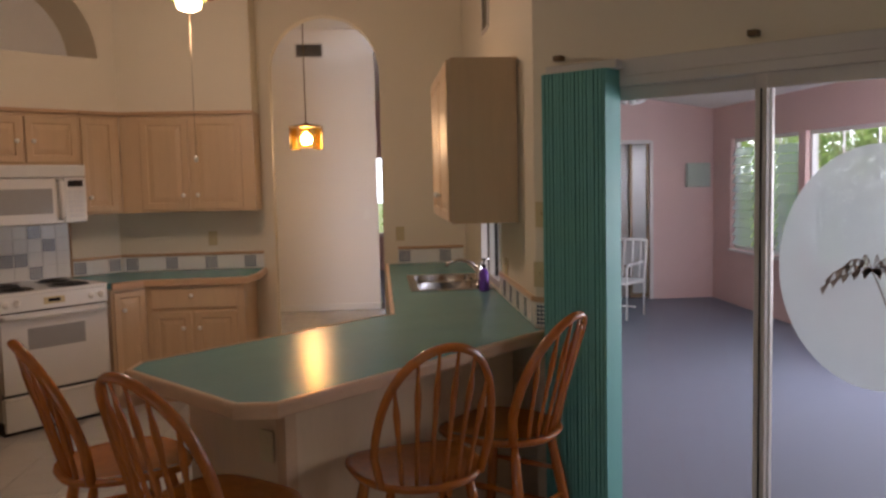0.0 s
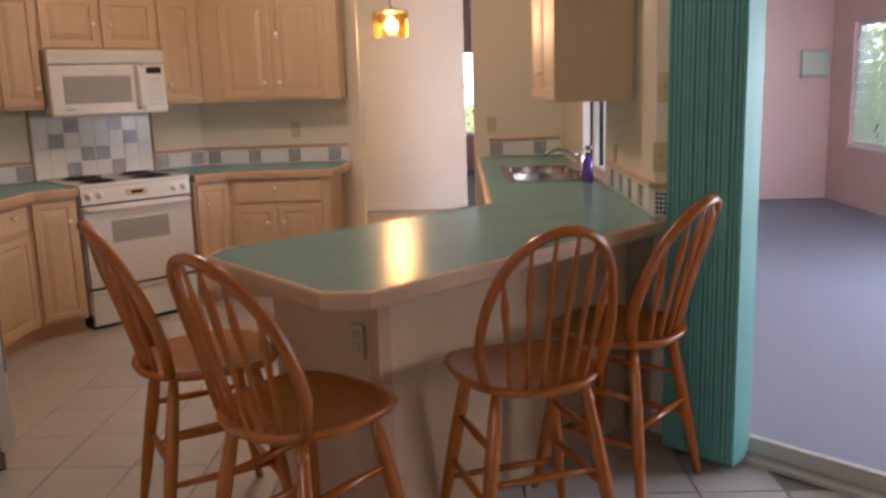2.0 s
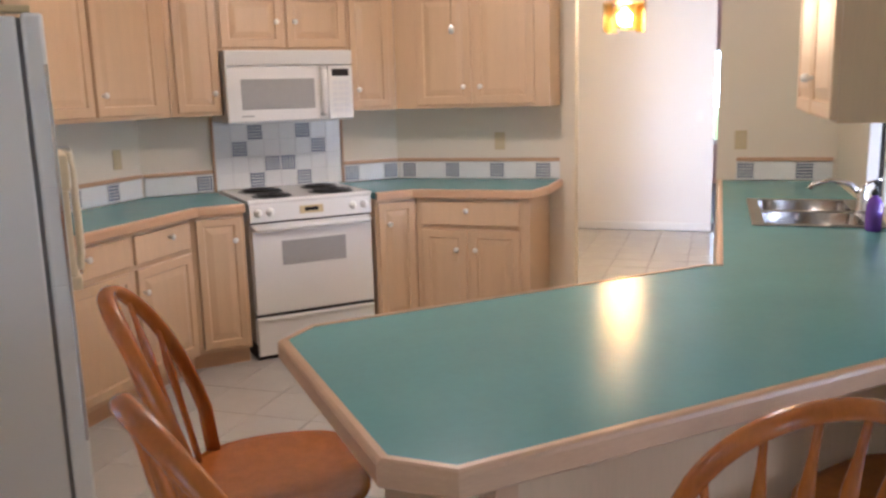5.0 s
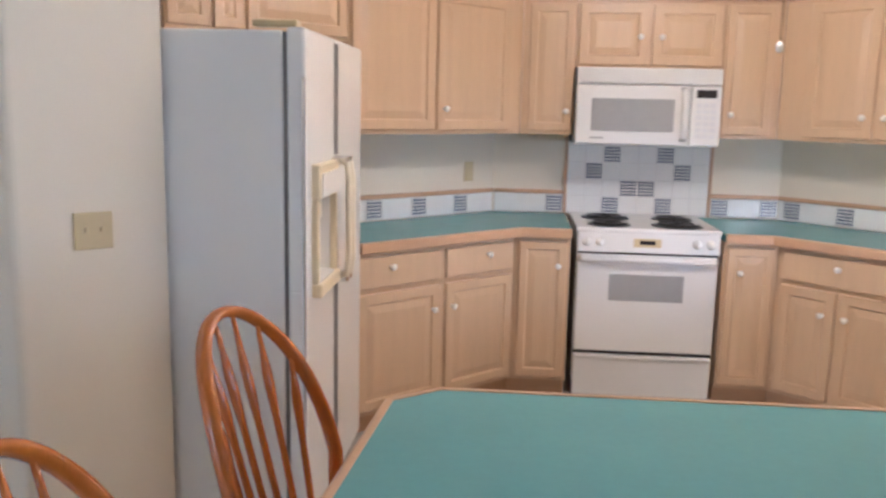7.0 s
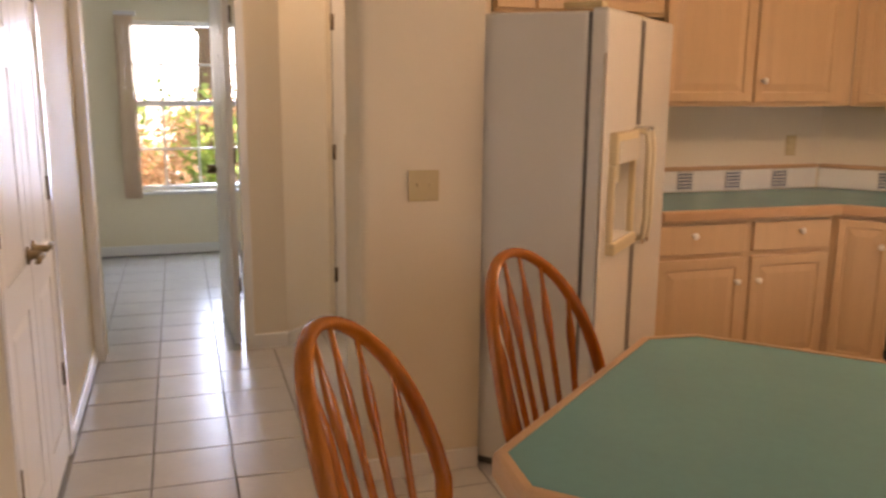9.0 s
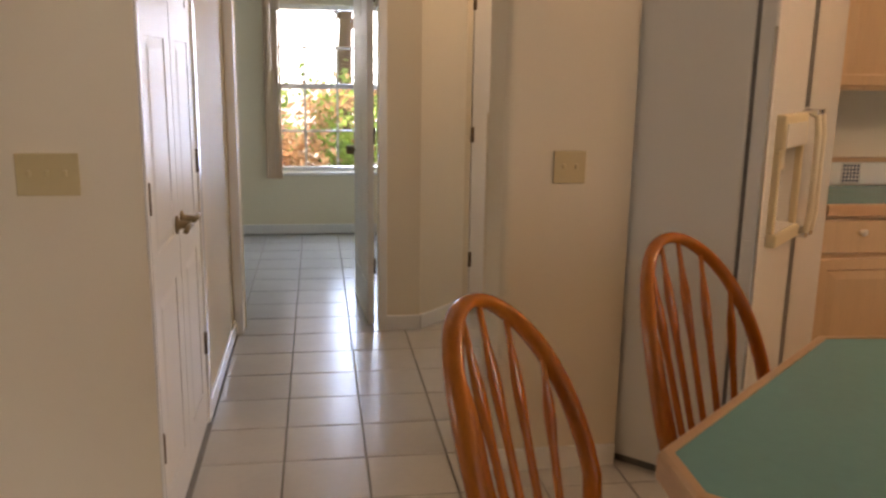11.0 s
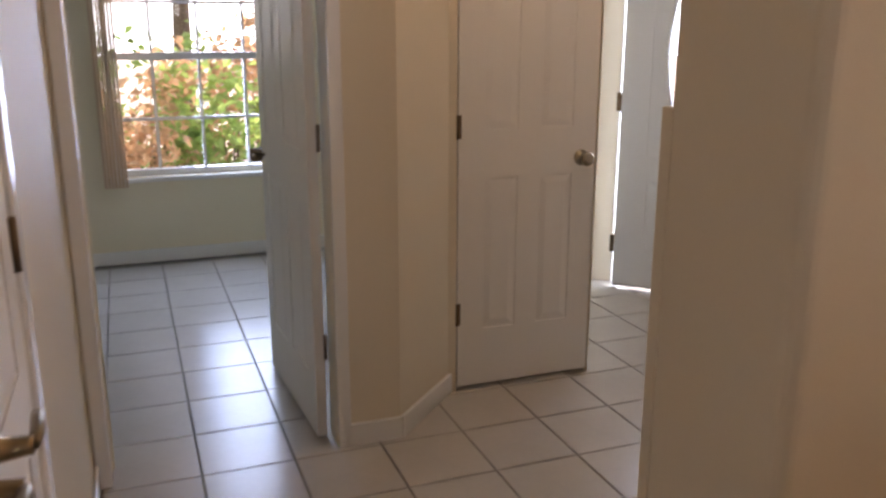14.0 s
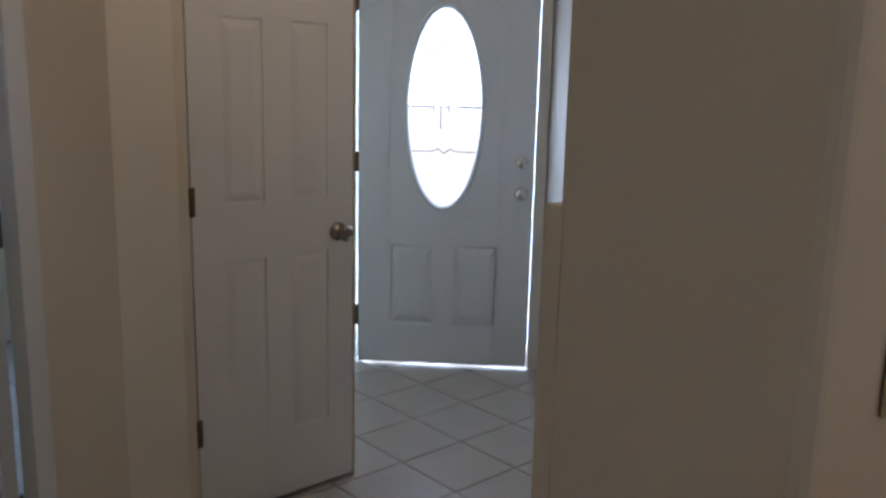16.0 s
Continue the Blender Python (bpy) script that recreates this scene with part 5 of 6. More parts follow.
for x0, x1 in ((-SW_ / 2 + 0.04, -0.02), (0.02, SW_ / 2 - 0.04)):
    bm = B()
    y0, y1 = -SD / 2 + 0.05, SD / 2 - 0.07
    d = 0.17
    o = [(x0, y0), (x1, y0), (x1, y1), (x0, y1)]
    q = [(x0 + 0.02, y0 + 0.02), (x1 - 0.02, y0 + 0.02), (x1 - 0.02, y1 - 0.02), (x0 + 0.02, y1 - 0.02)]
    vo = [bm.verts.new((*p, 0.004)) for p in o]
    vi = [bm.verts.new((*p, -d)) for p in q]
    for k in range(4):
        bm.faces.new((vo[k], vo[(k + 1) % 4], vi[(k + 1) % 4], vi[k]))
    bm.faces.new(vi)
    bmesh.ops.bevel(bm, geom=[e for e in bm.edges if min(v.co.z for v in e.verts) < 0], offset=0.025, segments=3, affect="EDGES")
    for f in bm.faces:
        f.smooth = True
    bw = part("basin", bm, STEEL, sk, "stainless basin")
    bm = B()
    lathe(bm, [(0.045, 0), (0.045, 0.003), (0.03, 0.001)], ((x0 + x1) / 2, (y0 + y1) / 2, -0.169), 20)
    part("drain", bm, CHROME, bw)
tp_ = thing("tap", SINK @ pose(1.28, 0.525, 0.921), "chrome single-lever kitchen tap behind the sink", "tap")
bm = B()
lathe(bm, [(0.028, 0), (0.028, 0.01), (0.022, 0.02), (0.022, 0.09), (0.015, 0.105), (0.004, 0.108)], (0, 0, 0), 18)
part("tap_body", bm, CHROME, tp_)
bm = B()
tube(bm, [(0, 0, 0.07), (0, -0.05, 0.12), (0, -0.13, 0.14), (0, -0.20, 0.12), (0, -0.215, 0.10)], 0.011, seg=10, up=(1, 0, 0))
part("spout", bm, CHROME, tp_)
bm = B()
tube(bm, [(0, 0, 0.105), (0.0, 0.02, 0.125), (0.0, 0.08, 0.15)], 0.007, seg=8, up=(1, 0, 0))
part("lever", bm, CHROME, tp_)
so = thing("soap_bottle", SINK @ pose(1.745, 0.50, 0.914), "purple hand soap bottle with a black pump", "soap bottle")
bm = B()
lathe(bm, [(0.026, 0), (0.03, 0.006), (0.03, 0.10), (0.022, 0.125), (0.012, 0.132), (0.012, 0.14)], (0, 0, 0), 18)
part("bottle", bm, PURPLE, so)
bm = B()
lathe(bm, [(0.014, 0.14), (0.014, 0.158), (0.005, 0.16), (0.005, 0.185), (0.011, 0.187), (0.010, 0.197)], (0, 0, 0), 14)
tube(bm, [(0, 0, 0.192), (0.03, 0, 0.19), (0.04, 0, 0.182)], 0.005, seg=8)
part("pump", bm, BLACK, so)

# switches and outlets


def plate(m, gangs, label, kind="switch", mat=ALMOND):
    th = thing("wall_plate", m, label, "wall plate")
    w = 0.07 + 0.046 * (gangs - 1)
    bm = B()
    box(bm, (-w / 2, -0.006, -0.057), (w / 2, 0, 0.057), 0.003)
    part("plate", bm, mat, th)
    for g in range(gangs):
        x = (g - (gangs - 1) / 2) * 0.046
        bm = B()
        if kind == "switch":
            box(bm, (x - 0.005, -0.016, -0.004), (x + 0.005, -0.005, 0.012), 0.002)
            part("toggle", bm, mat, th)
        else:
            for z in (-0.019, 0.019):
                box(bm, (x - 0.016, -0.008, z - 0.013), (x + 0.016, -0.005, z + 0.013), 0.003)
            part("socket", bm, mat, th)
    return th


def on_wall(p0, p1, s, z, out=0.0):
    m, _ = run_pose(p0, p1)
    return m @ pose(s, -out, z)


plate(on_wall((-2.125, -2.075), (-1.80, -1.75), 0.235, 1.127), 2, "almond double light switch plate on the cream wall")
plate(on_wall((-6.0, -6.596), HL0, 4.60, 1.165), 3, "almond triple light switch plate on the cream wall")
plate(on_wall((-2.09, -0.59), (-0.82, 0.68), 1.60, 1.155), 1, "almond outlet plate above the backsplash", "outlet")
plate(on_wall((0.84, 0.68), ab(1.52, 1.74), 0.72, 1.16), 1, "almond outlet plate above the backsplash", "outlet")
plate(on_wall((0.84, 0.68), ab(1.52, 4.0), (3.27 - 0.16) / R2, 1.155), 1, "almond outlet plate beside the archway", "outlet")
plate(on_wall((0.62, -3.40), (0.62, -8.0), 0.04, 1.42), 1, "almond light switch plate beside the blinds")
plate(on_wall((0.62, -3.40), (0.62, -8.0), 0.05, 1.152), 2, "almond double switch plate beside the blinds")
plate(on_wall(SW0, SW1, sink_s(-1.56), 1.09), 1, "almond outlet plate over the sink counter", "outlet")
plate(on_wall(ab(6.55, -2.2), ab(6.55, 3.02), 3.55, 1.17), 1, "white light switch plate on the nook wall", "switch", KNOB)


plate(on_wall((-0.729, -2.66), (-0.729, -3.28), 0.527, 0.676), 1, "almond outlet plate on the end of the breakfast bar", "outlet")


def wall_vent(m, w, h, label):
    vt = thing("wall_vent", m, label, "vent")
    bm = B()
    for lo, hi in (((-w, -0.012, -h), (w, 0, -h + 0.02)), ((-w, -0.012, h - 0.02), (w, 0, h)), ((-w, -0.012, -h + 0.02), (-w + 0.02, 0, h - 0.02)), ((w - 0.02, -0.012, -h + 0.02), (w, 0, h - 0.02))):
        box(bm, lo, hi, 0.002)
    part("vent_frame", bm, ALU, vt)
    for k in range(int((2 * h - 0.05) / 0.02)):
        bm = B()
        box(bm, (-w + 0.02, -0.009, -h + 0.028 + k * 0.02), (w - 0.02, -0.003, -h + 0.038 + k * 0.02))
        part("louvre", bm, STEEL, vt)
    bm = B()
    box(bm, (-w + 0.02, -0.002, -h + 0.02), (w - 0.02, 0.0, h - 0.02))
    part("vent_backing", bm, BLACK, vt)


wall_vent(on_wall(ab(6.55, -2.2), ab(6.55, 3.02), 2.92, 3.15), 0.17, 0.09, "grey return air vent high on the nook wall")
wall_vent(on_wall(SW0, SW1, sink_s(-0.59), 2.62), 0.15, 0.13, "grey air vent high on the sink wall")

# pendant lamp in the nook
PX, PY = 2.694, 0.589
pd = thing("pendant_lamp", pose(PX, PY, 1.885), "lit pendant lamp with amber glass slats on a chain", "pendant lamp")
bm = B()
for k in range(8):
    a = 2 * math.pi * k / 8
    c, s = math.cos(a), math.sin(a)
    n = Vector((-s, c, 0))
    o = Vector((c, s, 0)) * 0.15
    z = 0.0 if k % 2 == 0 else 0.02
    pts = [o + n * 0.048 + Vector((0, 0, z)), o - n * 0.048 + Vector((0, 0, z)), o - n * 0.048 + Vector((0, 0, z + 0.20)), o + n * 0.048 + Vector((0, 0, z + 0.20))]
    sb = B()
    lo = [sb.verts.new(p) for p in pts]
    hi = [sb.verts.new(p + Vector((c, s, 0)) * 0.005) for p in pts]
    sb.faces.new(lo)
    sb.faces.new(list(reversed(hi)))
    for j in range(4):
        sb.faces.new((lo[j], lo[(j + 1) % 4], hi[(j + 1) % 4], hi[j]))
    slat = part("glass_slat", sb, AMBER, pd, "amber glass slat")
    slat.visible_shadow = False
    eb = B()
    for u in (-0.051, 0.051):
        q = o + n * u
        rod(eb, q + Vector((0, 0, z)), q + Vector((0, 0, z + 0.20)), 0.003, seg=6)
    part("slat_edge", eb, BRASS, slat, "thin brass slat edge")
lathe(bm, [(0.02, 0.20), (0.15, 0.215), (0.15, 0.222), (0.03, 0.24), (0.012, 0.26)], (0, 0, 0), 16)
part("top_plate", bm, BRASS, pd)
bm = B()
lathe(bm, [(0.012, 0.045), (0.034, 0.052), (0.05, 0.075), (0.054, 0.10), (0.045, 0.13), (0.026, 0.15), (0.014, 0.17)], (0, 0, 0), 18)
bl = part("bulb", bm, BULB, pd, "glowing bulb")
bm = B()
rod(bm, (0, 0, 0.16), (0, 0, 0.21), 0.014, seg=10)
part("socket", bm, BRASS, pd)
bm = B()
rod(bm, (0, 0, 0.26), (0, 0, H - 1.885), 0.006, seg=6)
part("chain", bm, BRASS, pd)
lamp("pendant_glow", "POINT", pose(PX, PY, 1.95), 13.5, (1.0, 0.70, 0.40), 0.15)

# ceiling fan with light over the kitchen
FX, FY = 0.115, -1.54
fn = thing("ceiling_fan", pose(FX, FY, 0), "ceiling fan with a lit green glass light and long pull chain", "ceiling fan")
bm = B()
lathe(bm, [(0.03, 2.510), (0.062, 2.525), (0.07, 2.560), (0.05, 2.590)], (0, 0, 0), 20)
part("globe", bm, GLOW, fn, "glowing frosted globe")
bm = B()
lathe(bm, [(0.075, 2.562), (0.115, 2.580), (0.105, 2.610), (0.05, 2.640)], (0, 0, 0), 20)
part("shade", bm, GREENGLASS, fn, "green glass shade")
bm = B()
lathe(bm, [(0.06, 2.640), (0.13, 2.670), (0.14, 2.750), (0.06, 2.810), (0.02, 2.840)], (0, 0, 0), 20)
part("motor_housing", bm, BRASS, fn)
bm = B()
rod(bm, (0, 0, 2.830), (0, 0, H), 0.013)
part("downrod", bm, BRASS, fn)
for k in range(5):
    bm = B()
    box(bm, (0.15, -0.065, 2.725), (0.62, 0.065, 2.733), 0.003)
    part("blade", bm, OAK, fn, at=pose(0, 0, 0, 8, 0, 72 * k + 20))
bm = B()
rod(bm, (0, 0, 1.74), (0, 0, 2.520), 0.0017, seg=5)
ch = part("pull_chain", bm, BRASS, fn)
bm = B()
lathe(bm, [(0.003, 1.708), (0.011, 1.714), (0.012, 1.732), (0.003, 1.745)], (0, 0, 0), 10)
part("pull_knob", bm, KNOB, ch)
lamp("fan_light", "POINT", pose(FX, FY, 2.450), 19.5, (1.0, 0.85, 0.69), 0.16)

# ceiling light of the entry
cl_ = thing("ceiling_light", pose(-2.78, -0.72, 2.7), "lit flush dome light on the entry ceiling", "ceiling light")
bm = B()
lathe(bm, [(0.17, -0.001), (0.175, -0.02), (0.16, -0.03)], (0, 0, 0), 24)
part("base_ring", bm, BRASS, cl_)
bm = B()
lathe(bm, [(0.02, -0.105), (0.09, -0.09), (0.14, -0.06), (0.155, -0.03)], (0, 0, 0), 24)
part("dome", bm, DOME, cl_, "glowing frosted dome")
lamp("entry_light", "POINT", pose(-2.78, -0.72, 2.54), 3.4, (1.0, 0.82, 0.62), 0.1)

# ---- stools ----


def stool(m, label):
    """A bow-back oak counter stool facing local +y."""
    st = thing("counter_stool", m, label, "stool", "oak stools round the breakfast bar")
    SZ = 0.60
    bm = B()
    n = 40
    rings = []
    for z, k in ((-0.036, 0.86), (-0.028, 0.95), (-0.010, 1.0), (0.0, 0.985), (-0.004, 0.90), (-0.012, 0.6), (-0.013, 0.25)):
        ring = []
        for i in range(n):
            a = 2 * math.pi * i / n
            c, s = math.cos(a), math.sin(a)
            x = 0.232 * math.copysign(abs(c) ** (0.62 if s > 0 else 0.80), c) * (1.0 + 0.07 * s)
            y = 0.230 * math.copysign(abs(s) ** (0.72 if s > 0 else 0.95), s)
            ring.append(bm.verts.new((x * k, y * k, SZ + z + (0.006 * abs(c) if k > 0.85 else 0))))
        rings.append(ring)
    for p, q in zip(rings, rings[1:]):
        for i in range(n):
            bm.faces.new((p[i], p[(i + 1) % n], q[(i + 1) % n], q[i])).smooth = True
    bm.faces.new(list(reversed(rings[0])))
    bm.faces.new(rings[-1])
    part("seat", bm, OAK, st)
    # bent back hoop, leaning back
    hb, lean = 0.478, 0.135

    def back(x, h):
        return (x, -0.125 - lean * (h / hb) - 0.07 * (1 - (x / 0.21) ** 2), SZ - 0.008 + h)
    pts = []
    for i in range(33):
        a = math.pi * i / 32
        x = 0.207 * math.cos(a)
        h = hb * math.sin(a) ** 0.62
        x *= 1.0 if h > 0.12 else 0.86 + 0.14 * h / 0.12
        pts.append(back(x, h))
    bm = tube(B(), pts, 0.0135, 0.019, 10, (0, 1, 0.3))
    part("back_hoop", bm, OAK, st)
    for x in (-0.128, -0.077, -0.026, 0.026, 0.077, 0.128):
        xt = x * 1.25
        h = hb * max(0.0, 1 - (xt / 0.207) ** 2) ** 0.31 - 0.004
        bm = rod(B(), back(x * 0.9, 0.0), back(xt, h), 0.0065, 0.0055, 8, [(0.1, 0.0085), (0.5, 0.0085), (0.66, 0.012), (0.74, 0.012), (0.86, 0.007)])
        part("spindle", bm, OAK, st)
    legs = []
    for sx in (-1, 1):
        for sy in (-1, 1):
            a = Vector((sx * 0.14, sy * 0.13, SZ - 0.03))
            b = Vector((sx * 0.225, sy * 0.215, 0.0))
            legs.append((sx, sy, a, b))
            bm = rod(B(), a, b, 0.014, 0.013, 10, [(0.1, 0.019), (0.35, 0.0225), (0.6, 0.021), (0.85, 0.017)])
            part("leg", bm, OAK, st)

    def on(sx, sy, z):
        a, b = next((a, b) for x, y, a, b in legs if (x, y) == (sx, sy))
        return a.lerp(b, (a.z - z) / a.z)
    for sx in (-1, 1):
        for z in (0.24, 0.40):
            part("stretcher", rod(B(), on(sx, -1, z), on(sx, 1, z), 0.009, 0.009, 8, [(0.5, 0.0135)]), OAK, st)
    for sy in (-1, 1):
        z = 0.17 if sy > 0 else 0.30
        part("stretcher", rod(B(), on(-1, sy, z), on(1, sy, z), 0.009, 0.009, 8, [(0.5, 0.0135)]), OAK, st)
    return st


LBL = "glossy oak bow-back stool at the breakfast bar"
s1 = stool(pose(-1.0, -2.69, 0, 0, 0, -105), "glossy oak bow-back stool turned away beside the refrigerator")
copy_thing(s1, pose(-1.04, -3.33, 0, 0, 0, -83))["label"] = "glossy oak bow-back stool at the clipped counter corner"
copy_thing(s1, pose(-0.39, -3.58, 0, 0, 0, -27))["label"] = LBL
copy_thing(s1, pose(0.16, -3.55, 0, 0, 0, 6))["label"] = "glossy oak bow-back stool beside the teal blinds"

# ---- sunroom things ----


def patio_chair(m, label):
    ch = thing("patio_chair", m, label, "chair", "white patio chairs")
    bm = B()
    for sx in (-0.26, 0.26):
        tube(bm, [(sx, 0.24, 0), (sx, 0.24, 0.56), (sx, 0.20, 0.60), (sx, -0.22, 0.60)], 0.014, seg=8)
        tube(bm, [(sx, -0.24, 0), (sx, -0.24, 0.40), (sx, -0.32, 0.84)], 0.014, seg=8)
        tube(bm, [(sx, 0.24, 0.40), (sx, -0.24, 0.38)], 0.012, seg=8)
    tube(bm, [(-0.26, -0.32, 0.84), (0.26, -0.32, 0.84)], 0.014, seg=8, up=(0, 1, 0))
    tube(bm, [(-0.26, 0.24, 0.40), (0.26, 0.24, 0.40)], 0.012, seg=8, up=(0, 1, 0))
    tube(bm, [(-0.26, 0.0, 0.12), (0.26, 0.0, 0.12)], 0.010, seg=8, up=(0, 1, 0))
    part("frame", bm, PVC, ch)
    bm = B()
    box(bm, (-0.25, -0.24, 0.385), (0.25, 0.23, 0.41), 0.008)
    part("seat", bm, CUSHION, ch)
    for k in range(5):
        bm = B()
        x = -0.2 + k * 0.1
        tube(bm, [(x, -0.245, 0.42), (x, -0.315, 0.83)], 0.009, seg=6)
        part("back_slat", bm, PVC, ch)
    return ch


c1 = patio_chair(pose(5.85, -0.87, 0.003, 0, 0, 95), "white metal patio chair with a cloth on its back")
copy_thing(c1, pose(6.55, -0.20, 0.003, 0, 0, 200))["label"] = "white metal patio chair beyond the patio table"
bm = B()
v0 = [(-0.22, -0.285, 0.55), (0.02, -0.285, 0.55), (0.02, -0.335, 0.86), (-0.22, -0.335, 0.86)]
va = [bm.verts.new(p) for p in v0]
bm.faces.new(va)
bmesh.ops.solidify(bm, geom=bm.faces[:], thickness=0.02)
tagged(part("towel", bm, CUSHION, at=pose(5.85, -0.87, 0.003, 0, 0, 95)), "pale cloth hung over the patio chair", "towel")
tb = thing("patio_table", pose(5.65, -0.10, 0.003), "round white patio table with a pale top", "table")
bm = B()
lathe(bm, [(0.50, 0.70), (0.52, 0.71), (0.52, 0.725), (0.50, 0.73)], (0, 0, 0), 32)
part("tabletop", bm, PVC, tb)
for k in range(4):
    a = math.pi / 2 * k + 0.6
    bm = tube(B(), [(0.42 * math.cos(a), 0.42 * math.sin(a), 0), (0.30 * math.cos(a), 0.30 * math.sin(a), 0.4), (0.36 * math.cos(a), 0.36 * math.sin(a), 0.70)], 0.014, seg=8)
    part("leg", bm, PVC, tb)
pc = thing("wall_box", on_wall(ab(6.6, 5.6), ab(6.6, 9.0), (8.70 - 5.6) / R2, 1.56), "pale green box on the pink sunroom wall", "wall box")
bm = B()
box(bm, (-0.15, -0.07, -0.15), (0.15, 0, 0.15), 0.006)
part("case", bm, ARTFACE, pc)
bm = B()
box(bm, (-0.13, -0.078, -0.13), (0.13, -0.07, 0.13), 0.004)
part("cover", bm, ARTFACE, pc)
# sliding door of the pink wall
mp, _ = run_pose(ab(6.6, 5.6), ab(6.6, 9.0))
dd = new("door_2")
dd.matrix_world = mp
tagged(dd, "white framed sliding door with a pane coloured as a brown reflection", "door", kind="structure")
a0, a1 = (7.0 - 5.6) / R2, (7.84 - 5.6) / R2
bm = B()
box(bm, (a1, -0.01, 0), (a1 + 0.045, 0.10, 2.0), 0.003)
box(bm, (a0 - 0.045, -0.01, 0), (a0, 0.10, 2.0), 0.003)
box(bm, (a0, -0.01, 1.965), (a1, 0.10, 2.01), 0.003)
part("frame", bm, ALU, dd)
bm = B()
box(bm, (a1 - 0.035, 0.02, 0.02), (a1, 0.06, 1.96), 0.003)
box(bm, (a1 - 0.25, 0.02, 0.02), (a1 - 0.215, 0.06, 1.96), 0.003)
box(bm, (a1 - 0.215, 0.02, 0.02), (a1 - 0.035, 0.06, 0.08), 0.003)
lf = part("sliding_panel", bm, BRONZE, dd)
bm = B()
box(bm, (a1 - 0.215, 0.036, 0.08), (a1 - 0.035, 0.042, 1.96))
part("pane", bm, GREYGLASS, lf)
# pane whose brown is the room's reflection put into the colour
bm = B()
box(bm, (a0, 0.068, 0.02), (a1 - 0.20, 0.076, 1.96))
part("fixed_pane", bm, SMOKED, dd, "opaque brown pane coloured as the sunroom's reflection in glass")
bm = B()
box(bm, (a1 - 0.025, 0.0, 0.95), (a1 - 0.010, 0.02, 1.15), 0.003)
part("handle", bm, BLACK, lf)
# sunroom ceiling fan with lights
sf = thing("ceiling_fan", pose(5.2, -1.45, 0), "white sunroom ceiling fan with frosted spot lamps", "ceiling fan")
bm = B()
rod(bm, (0, 0, 2.62), (0, 0, 2.95), 0.03)
lathe(bm, [(0.05, 2.46), (0.11, 2.50), (0.11, 2.58), (0.05, 2.63)], (0, 0, 0), 18)
part("motor_housing", bm, PVC, sf)
for k in range(5):
    bm = B()
    box(bm, (0.10, -0.055, 2.545), (0.60, 0.055, 2.553), 0.003)
    part("blade", bm, PVC, sf, at=pose(0, 0, 0, 6, 0, 72 * k + 10))
for k in range(3):
    a = 2.1 * k + 0.4
    d = Vector((math.cos(a), math.sin(a), 0))
    bm = rod(B(), Vector((0, 0, 2.45)) + d * 0.05, Vector((0, 0, 2.30)) + d * 0.11, 0.025, 0.052, 12)
    part("lamp_shade", bm, KNOB, sf, "white bell shade")

# ---- outdoors ----


def shrub(name, m, r, h, n, mat, label):
    """A loose bush: stems and many small leaves with an uneven outline."""
    th = thing(name, m, label, "shrub", "garden shrubs")
    rng = random.Random(int(h * 1000 + n))
    bm = B()
    for k in range(7):
        a = rng.uniform(0, 6.28)
        rod(bm, (0, 0, -0.12), (0.5 * r * math.cos(a), 0.5 * r * math.sin(a), h * rng.uniform(0.5, 0.8)), 0.016, 0.006, 5)
    part("stems", bm, BARK, th)
    verts, faces = [], []
    clumps = [(rng.uniform(-r, r) * 0.8, rng.uniform(-r, r) * 0.8, rng.uniform(0.12, 0.95) * h) for _ in range(16)]
    for k in range(n):
        c = rng.choice(clumps)
        p = Vector(c) + Vector((rng.gauss(0, 0.17 * r), rng.gauss(0, 0.17 * r), rng.gauss(0, 0.09 * h)))
        p.z = max(p.z, 0.02)
        q = Euler((rng.uniform(-1.2, 1.2), rng.uniform(-1.2, 1.2), rng.uniform(0, 6.28))).to_matrix()
        L, w = rng.uniform(0.07, 0.15), rng.uniform(0.022, 0.045)
        b = len(verts)
        for v in ((0, 0, 0), (w, L * 0.45, 0.012), (0, L, -0.02), (-w, L * 0.45, 0.012)):
            verts.append(tuple(p + q @ Vector(v)))
        faces.append((b, b + 1, b + 2, b + 3))
    me = bpy.data.meshes.new("foliage")
    me.from_pydata(verts, [], faces)
    me.materials.append(mat)
    ob = new("foliage", me)
    ob.parent = th
    return th


